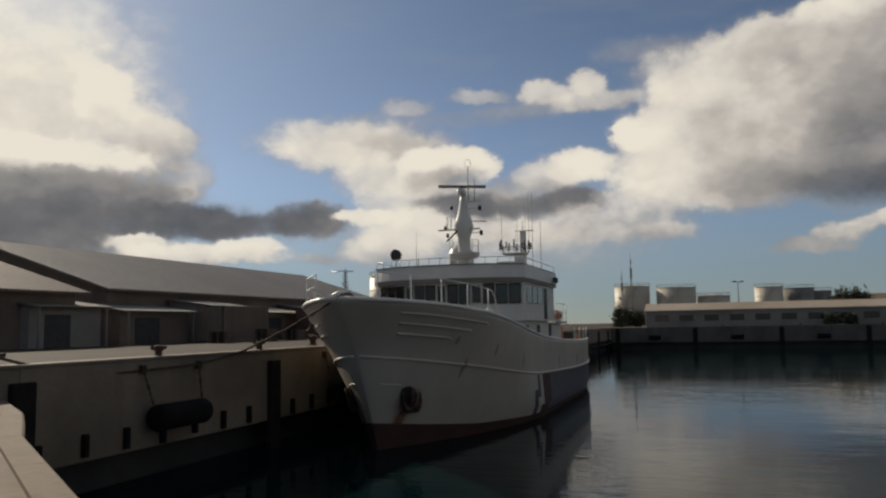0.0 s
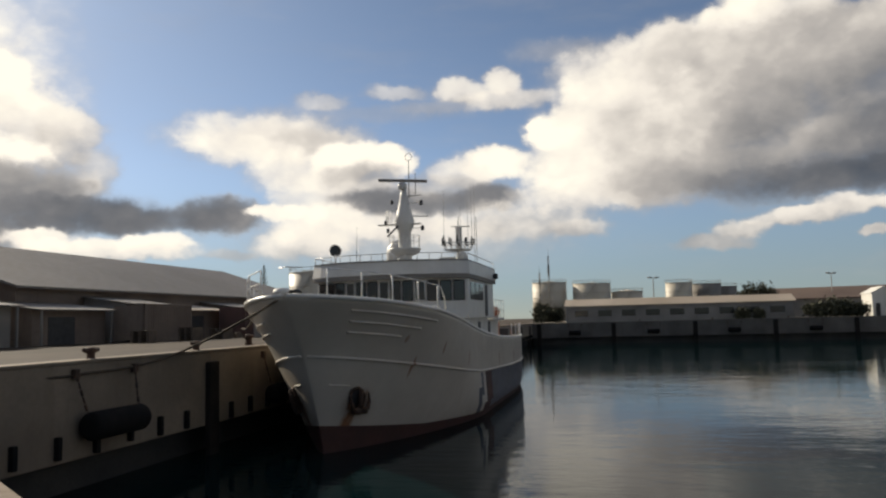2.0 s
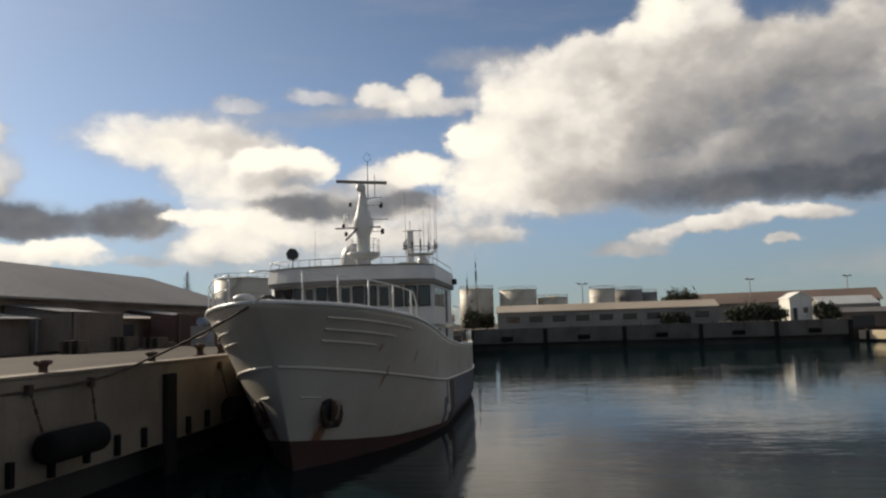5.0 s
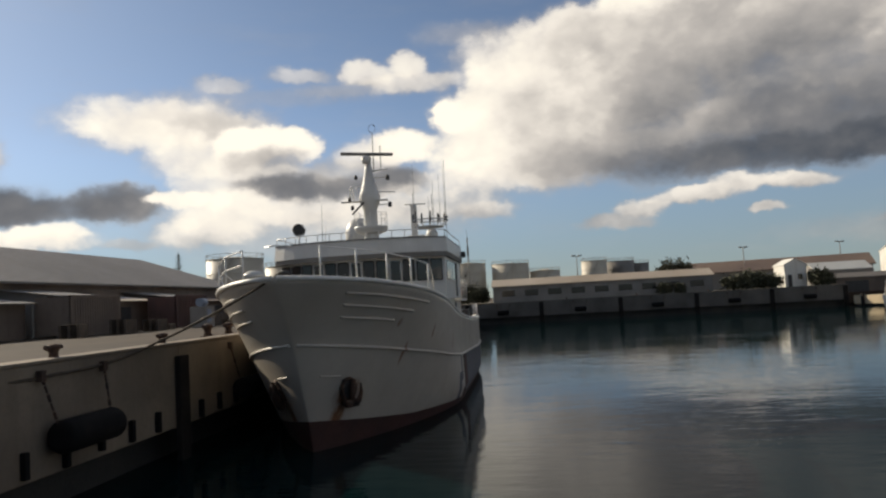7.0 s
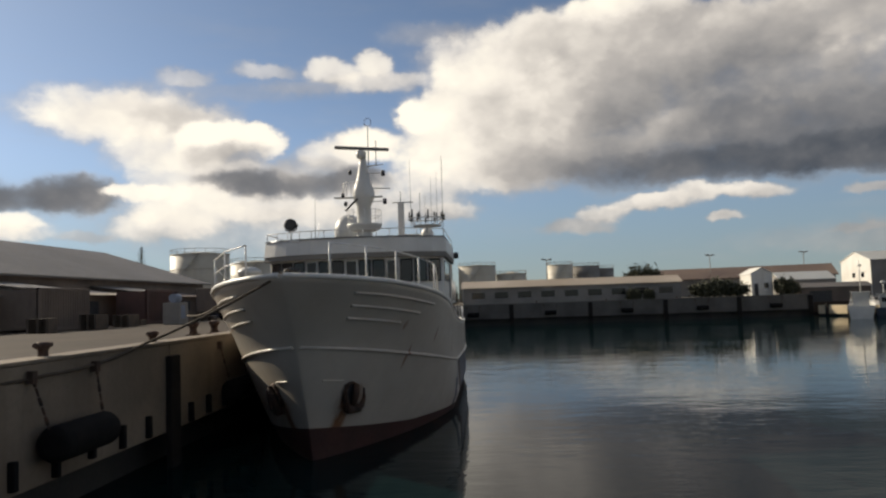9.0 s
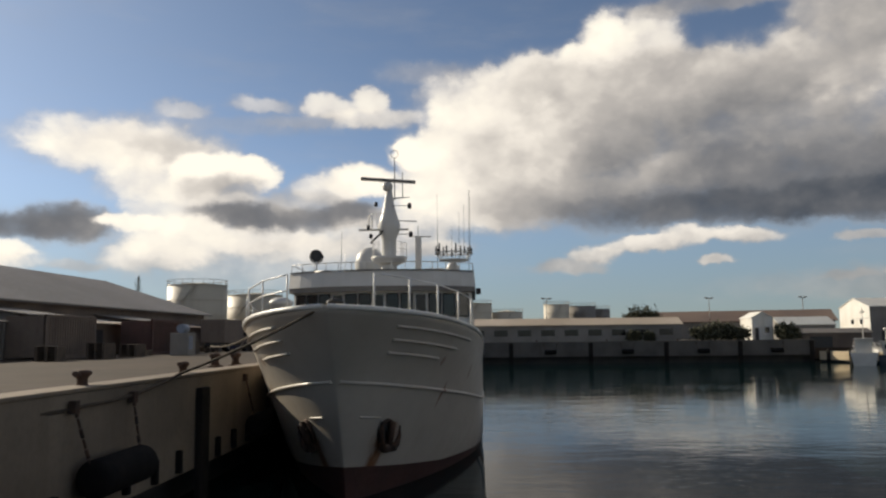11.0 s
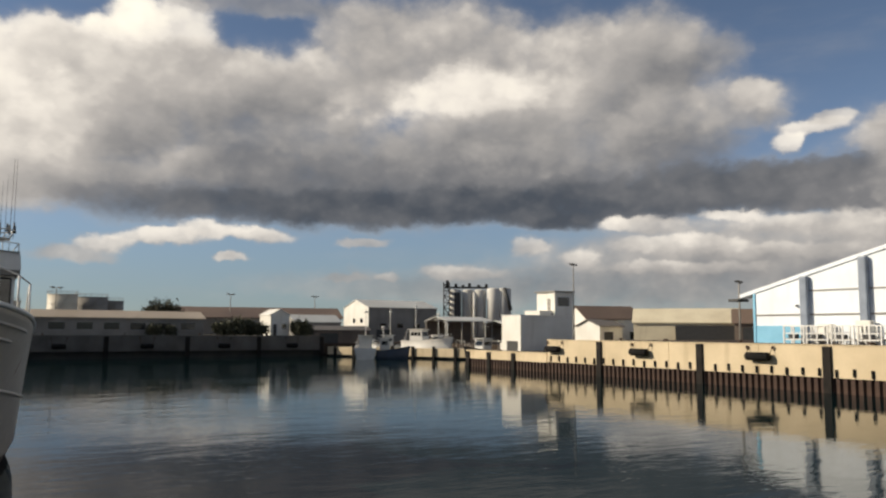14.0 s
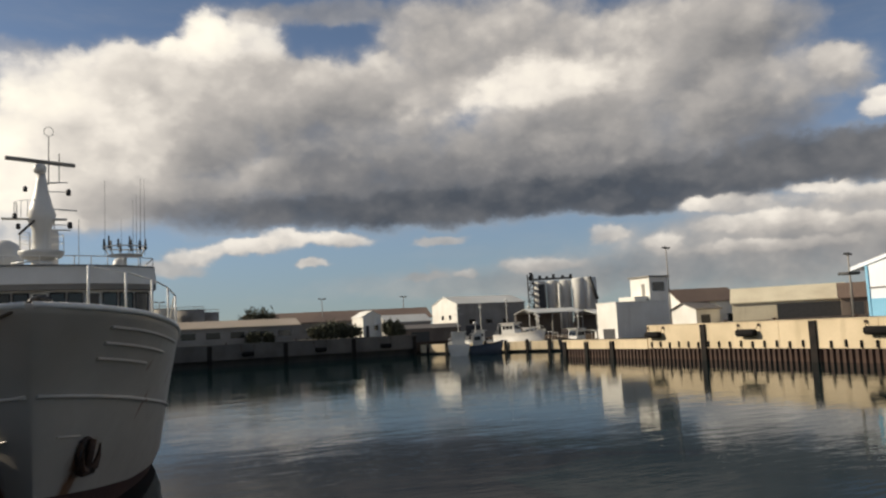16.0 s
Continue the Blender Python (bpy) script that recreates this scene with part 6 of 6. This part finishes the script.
for x, y, z in ((8.3, 160, 11.9), (43.8, 175, 12.3)):
    flood_mast(x, y, z - QUAY, QUAY)
flood_mast(63.2, 175, 12.3 - LOWQ, LOWQ)
flood_mast(71.8, 96.4, 14.7 - LOWQ, LOWQ)
flood_mast(66.0, 62.6, 6.5, QUAY, "short floodlight mast beside the blue shed")


# ---- small boats ----
def small_boat(at, turn, ln, beam, hull_mat, label, cabin=0.35, mast=4.5, scale=1.0, board=0.9):
    t = thing("fishing_boat", label, "boat", (*at, 0), turn, group="small boats behind the jetty")
    bm = bmesh.new()
    n, rows = 22, (-0.5, -0.15 if board > 1.2 else 0.15, 0.6, 1.0)
    for side in (-1, 1):
        grid = []
        for i in range(n + 1):
            u = i / n
            col = []
            for r in rows:
                f = (r + 0.5) / 1.5
                hb = beam / 2 * (1 - max((u - 0.45) / 0.55, 0) ** (1.7 + f)) * (0.72 + 0.28 * f)
                z = -0.5 + (board + 0.5 + 0.75 * u ** 2.4) * f
                col.append(bm.verts.new((u * ln + 0.10 * f * ln * u ** 3, side * hb, z)))
            grid.append(col)
        for i in range(n):
            for j in range(len(rows) - 1):
                fc = bm.faces.new((grid[i][j], grid[i + 1][j], grid[i + 1][j + 1], grid[i][j + 1]))
                fc.smooth = True
                fc.material_index = 1 if j == 0 else 0
        if side < 0:
            port = grid
    for j in range(len(rows) - 1):
        bm.faces.new((port[0][j], port[0][j + 1], grid[0][j + 1], grid[0][j]))
    for i in range(n):
        bm.faces.new((port[i][-2], port[i + 1][-2], grid[i + 1][-2], grid[i][-2]))
    bmesh.ops.remove_doubles(bm, verts=bm.verts, dist=0.003)
    part("hull", bm, [hull_mat, BLUE_HULL], t)
    c0, c1 = ln * cabin, ln * (cabin + 0.27)
    zb = board - 0.3
    part("cabin", prism(bmesh.new(), [(c0, -beam * 0.3, zb), (c1 + 0.4, -beam * 0.3, zb), (c1, -beam * 0.3, zb + 2.2), (c0, -beam * 0.3, zb + 2.2)], (0, beam * 0.6, 0)), WHITE, t)
    part("cabin_roof", boxed((c0 - 0.4, -beam * 0.36, zb + 2.2), (c1 + 0.5, beam * 0.36, zb + 2.32), 0.03), WHITE, t)
    for s in (-1, 1):
        for k in range(3):
            x = c0 + 0.25 + k * (c1 - c0 - 0.3) / 3
            part("cabin_window", boxed((x, s * beam * 0.3 - 0.03, zb + 1.15), (x + (c1 - c0) / 4.2, s * beam * 0.3 + 0.03, zb + 1.8), 0.01), GLASS, t)
    part("wind_screen", prism(bmesh.new(), [(c1 + 0.24, -beam * 0.25, zb + 1.1), (c1 + 0.24, beam * 0.25, zb + 1.1), (c1 + 0.1, beam * 0.25, zb + 1.85), (c1 + 0.1, -beam * 0.25, zb + 1.85)], (0.03, 0, 0)), GLASS, t)
    part("mast", tube(bmesh.new(), [(c0 + 0.6, 0, zb + 2.3), (c0 + 0.6, 0, zb + 2.3 + mast)], 0.09, 8, 0.04), WHITE, t)
    part("spreader", tube(bmesh.new(), [(c0 + 0.6, -0.9, zb + 2.0 + mast * 0.7), (c0 + 0.6, 0.9, zb + 2.0 + mast * 0.7)], 0.035, 6), WHITE, t)
    part("radome", lathe(bmesh.new(), [(0.3, 0), (0.36, 0.1), (0.3, 0.24), (0, 0.28)], 16, (c0 + 0.6, 0, zb + 2.35 + mast * 0.8)), WHITE, t)
    for s in (-1, 1):
        pts = [(ln * u + 0.1 * ln * u ** 3, s * beam / 2 * (1 - max((u - 0.45) / 0.55, 0) ** 2.7) * 0.96, board + 0.75 * u ** 2.4) for u in (0.62, 0.7, 0.78, 0.86, 0.93)]
        for p in pts:
            part("stanchion", tube(bmesh.new(), [p, (p[0], p[1], p[2] + 0.6)], 0.02, 5), BRIGHT, t)
        part("rail", tube(bmesh.new(), [(p[0], p[1], p[2] + 0.6) for p in pts], 0.02, 5), BRIGHT, t)
    part("gallows", tube(bmesh.new(), [(0.8, -beam * 0.35, zb), (0.8, -beam * 0.35, zb + 1.9), (0.8, beam * 0.35, zb + 1.9), (0.8, beam * 0.35, zb)], 0.05, 6), WHITE, t)
    part("net_pile", lathe(bmesh.new(), [(0.9, zb - 0.1), (0.8, zb + 0.35), (0.3, zb + 0.6), (0, zb + 0.62)], 14, (2.0, 0, 0)), DARK, t, "heap of dark nets")
    return t


small_boat((50.3, 122.6), 63.7, 7.6, 3.6, WHITE, "white fishing boat with a blue waterline moored stern-out at the jetty", 0.10, 4.6, board=1.9)
small_boat((53.4, 124.8), -27, 5.2, 2.4, BLUE_HULL, "dark blue open fishing boat outside the jetty", 0.10, 2.0, board=1.5)
small_boat((62.2, 130.4), -61.6, 8.8, 3.5, WHITE, "large white cabin cruiser moored inside the jetty, bow high", 0.16, 4.8, board=3.0)
small_boat((72.5, 126.0), 160, 8.0, 2.8, WHITE, "white fishing boat moored in the boatyard", 0.4, 3.0, board=1.3)
small_boat((73.0, 118.0), 200, 8.5, 2.8, DARK, "dark fishing boat moored in the boatyard", 0.3, 3.2, board=1.5)
small_boat((66.8, 108.5), -25, 6.5, 2.4, WHITE, "small white open boat behind the low quay", 0.05, 1.2, board=1.2)
small_boat((66.5, 137.0), 150, 7.4, 2.6, WHITE, "white fishing boat with a mast moored inside the jetty", 0.4, 5.2, board=1.9)
small_boat((71.5, 131.5), 205, 6.4, 2.4, WHITE, "small white cabin boat moored inside the jetty", 0.35, 4.4, board=2.0)
small_boat((76.5, 134.0), 170, 8.0, 2.8, WHITE, "white fishing boat among the boatyard moorings", 0.35, 3.5, board=1.4)


# ---- trees ----
def tree(x, y, base, h, spread, seed, label, low=False):
    rng = random.Random(seed)
    t = thing("tree", label, "tree", (x, y, base), rng.uniform(0, 360), group="trees behind the far quay")
    bm = bmesh.new()
    tube(bm, [(0, 0, 0), (0.1, 0.05, h * 0.25), (0.05, 0.1, h * 0.5)], 0.22, 8, 0.12)
    ends = []
    for k in range(7):
        a, r = 2 * math.pi * k / 7 + rng.uniform(-0.3, 0.3), spread * rng.uniform(0.45, 0.85)
        e = (r * math.cos(a), r * math.sin(a), h * rng.uniform(0.55, 0.9))
        tube(bm, [(0.05, 0.1, h * (0.12 if low else 0.35)), (e[0] * 0.5, e[1] * 0.5, e[2] * 0.75), e], 0.09, 6, 0.03)
        ends.append(Vector(e))
    part("trunk", bm, BARK, t)
    verts, faces = [], []
    for e in ends + [Vector((0, 0, h * 0.85))]:
        for _ in range(300 if low else 230):
            c = Vector((e.x, e.y, e.z * (0.62 if low else 1.0))) + Vector((rng.gauss(0, spread * 0.21), rng.gauss(0, spread * 0.21), rng.gauss(0, h * (0.19 if low else 0.11))))
            if c.z < (0.1 if low else h * 0.25):
                continue
            u, v = Vector((rng.gauss(0, 1), rng.gauss(0, 1), rng.gauss(0, 1))).normalized(), Vector((rng.gauss(0, 1), rng.gauss(0, 1), rng.gauss(0, 1))).normalized()
            s = rng.uniform(0.16, 0.34)
            n = len(verts)
            verts += [tuple(c - u * s), tuple(c + v * s * 0.6), tuple(c + u * s), tuple(c - v * s * 0.6)]
            faces.append((n, n + 1, n + 2, n + 3))
    me = bpy.data.meshes.new("crown")
    me.from_pydata(verts, [], faces)
    me.materials.append(LEAF)
    c = new("crown", me)
    c.parent = t


for k, (x, y, b, h, spread, low) in enumerate((
        (28.0, 171, QUAY, 6.2, 2.6, False), (30.4, 170, QUAY, 5.4, 2.2, False), (34.0, 146.6, QUAY, 2.6, 1.9, True), (36.4, 147, QUAY, 3.3, 2.2, True), (38.8, 148, QUAY, 3.0, 2.0, True),
        (40.8, 148, QUAY, 2.4, 1.7, True), (48.6, 147.4, QUAY, 2.9, 1.7, True), (50.0, 148.2, QUAY, 2.5, 1.5, True), (-13.6, 162, QUAY, 4.2, 1.8, True), (-10.8, 164, QUAY, 3.2, 1.5, True),
        (22.2, 146.6, QUAY, 1.9, 1.1, True), (25.0, 146.6, QUAY, 1.6, 0.9, True))):
    tree(x, y, b, h, spread, 20 + k, "low dull green bush behind the far quay" if low else "dark green bushy tree behind the far quay", low)
# the slim conifer behind the warehouse
pine = thing("tree_conifer", "slim dark conifer beyond the warehouse", "tree", (-68.0, 150.0, QUAY))
part("trunk", tube(bmesh.new(), [(0, 0, 0), (0, 0, 13.0)], 0.2, 6, 0.04), BARK, pine)
rng = random.Random(5)
bm = bmesh.new()
for k in range(46):
    z, a = 7.5 + 5.3 * k / 46, k * 2.4
    r = 1.5 * (1 - k / 52) + rng.uniform(-0.2, 0.2)
    tube(bm, [(0, 0, z), (r * 0.6 * math.cos(a), r * 0.6 * math.sin(a), z + 0.15), (r * math.cos(a), r * math.sin(a), z + 0.5)], 0.10, 5, 0.02)
part("crown", bm, LEAF, pine)


# ---- mooring lines ----
def rope(pts, r, label):
    """A sagging line through the points."""
    path = []
    for p, q, sag in pts:
        p, q = Vector(p), Vector(q)
        for k in range(12):
            u = k / 12
            path.append(p.lerp(q, u) - Vector((0, 0, sag * 4 * u * (1 - u))))
    path.append(Vector(pts[-1][1]))
    ob = mesh_object("mooring_rope", tube(bmesh.new(), path, r, 7), ROPE)
    return tagged(ob, label, "rope", "mooring ropes")


rope([((-8.9, 26.05, 5.72), (-13.28, 26.9, 3.82), 0.10), ((-13.28, 26.9, 3.82), (-13.3, 22.0, 3.42), 0.12), ((-13.3, 22.0, 3.42), (-13.75, 16.6, 4.0), 0.25)], 0.04, "thick brown mooring rope from the bow down to the quay")
rope([((-10.4, 26.9, 5.6), (-15.2, 35.2, 4.5), 0.35)], 0.03, "slack brown mooring rope to the tall bollards")
rope([((-12.9, 50.0, 3.6), (-13.85, 47.0, 4.1), 0.1)], 0.03, "short brown spring line amidships")
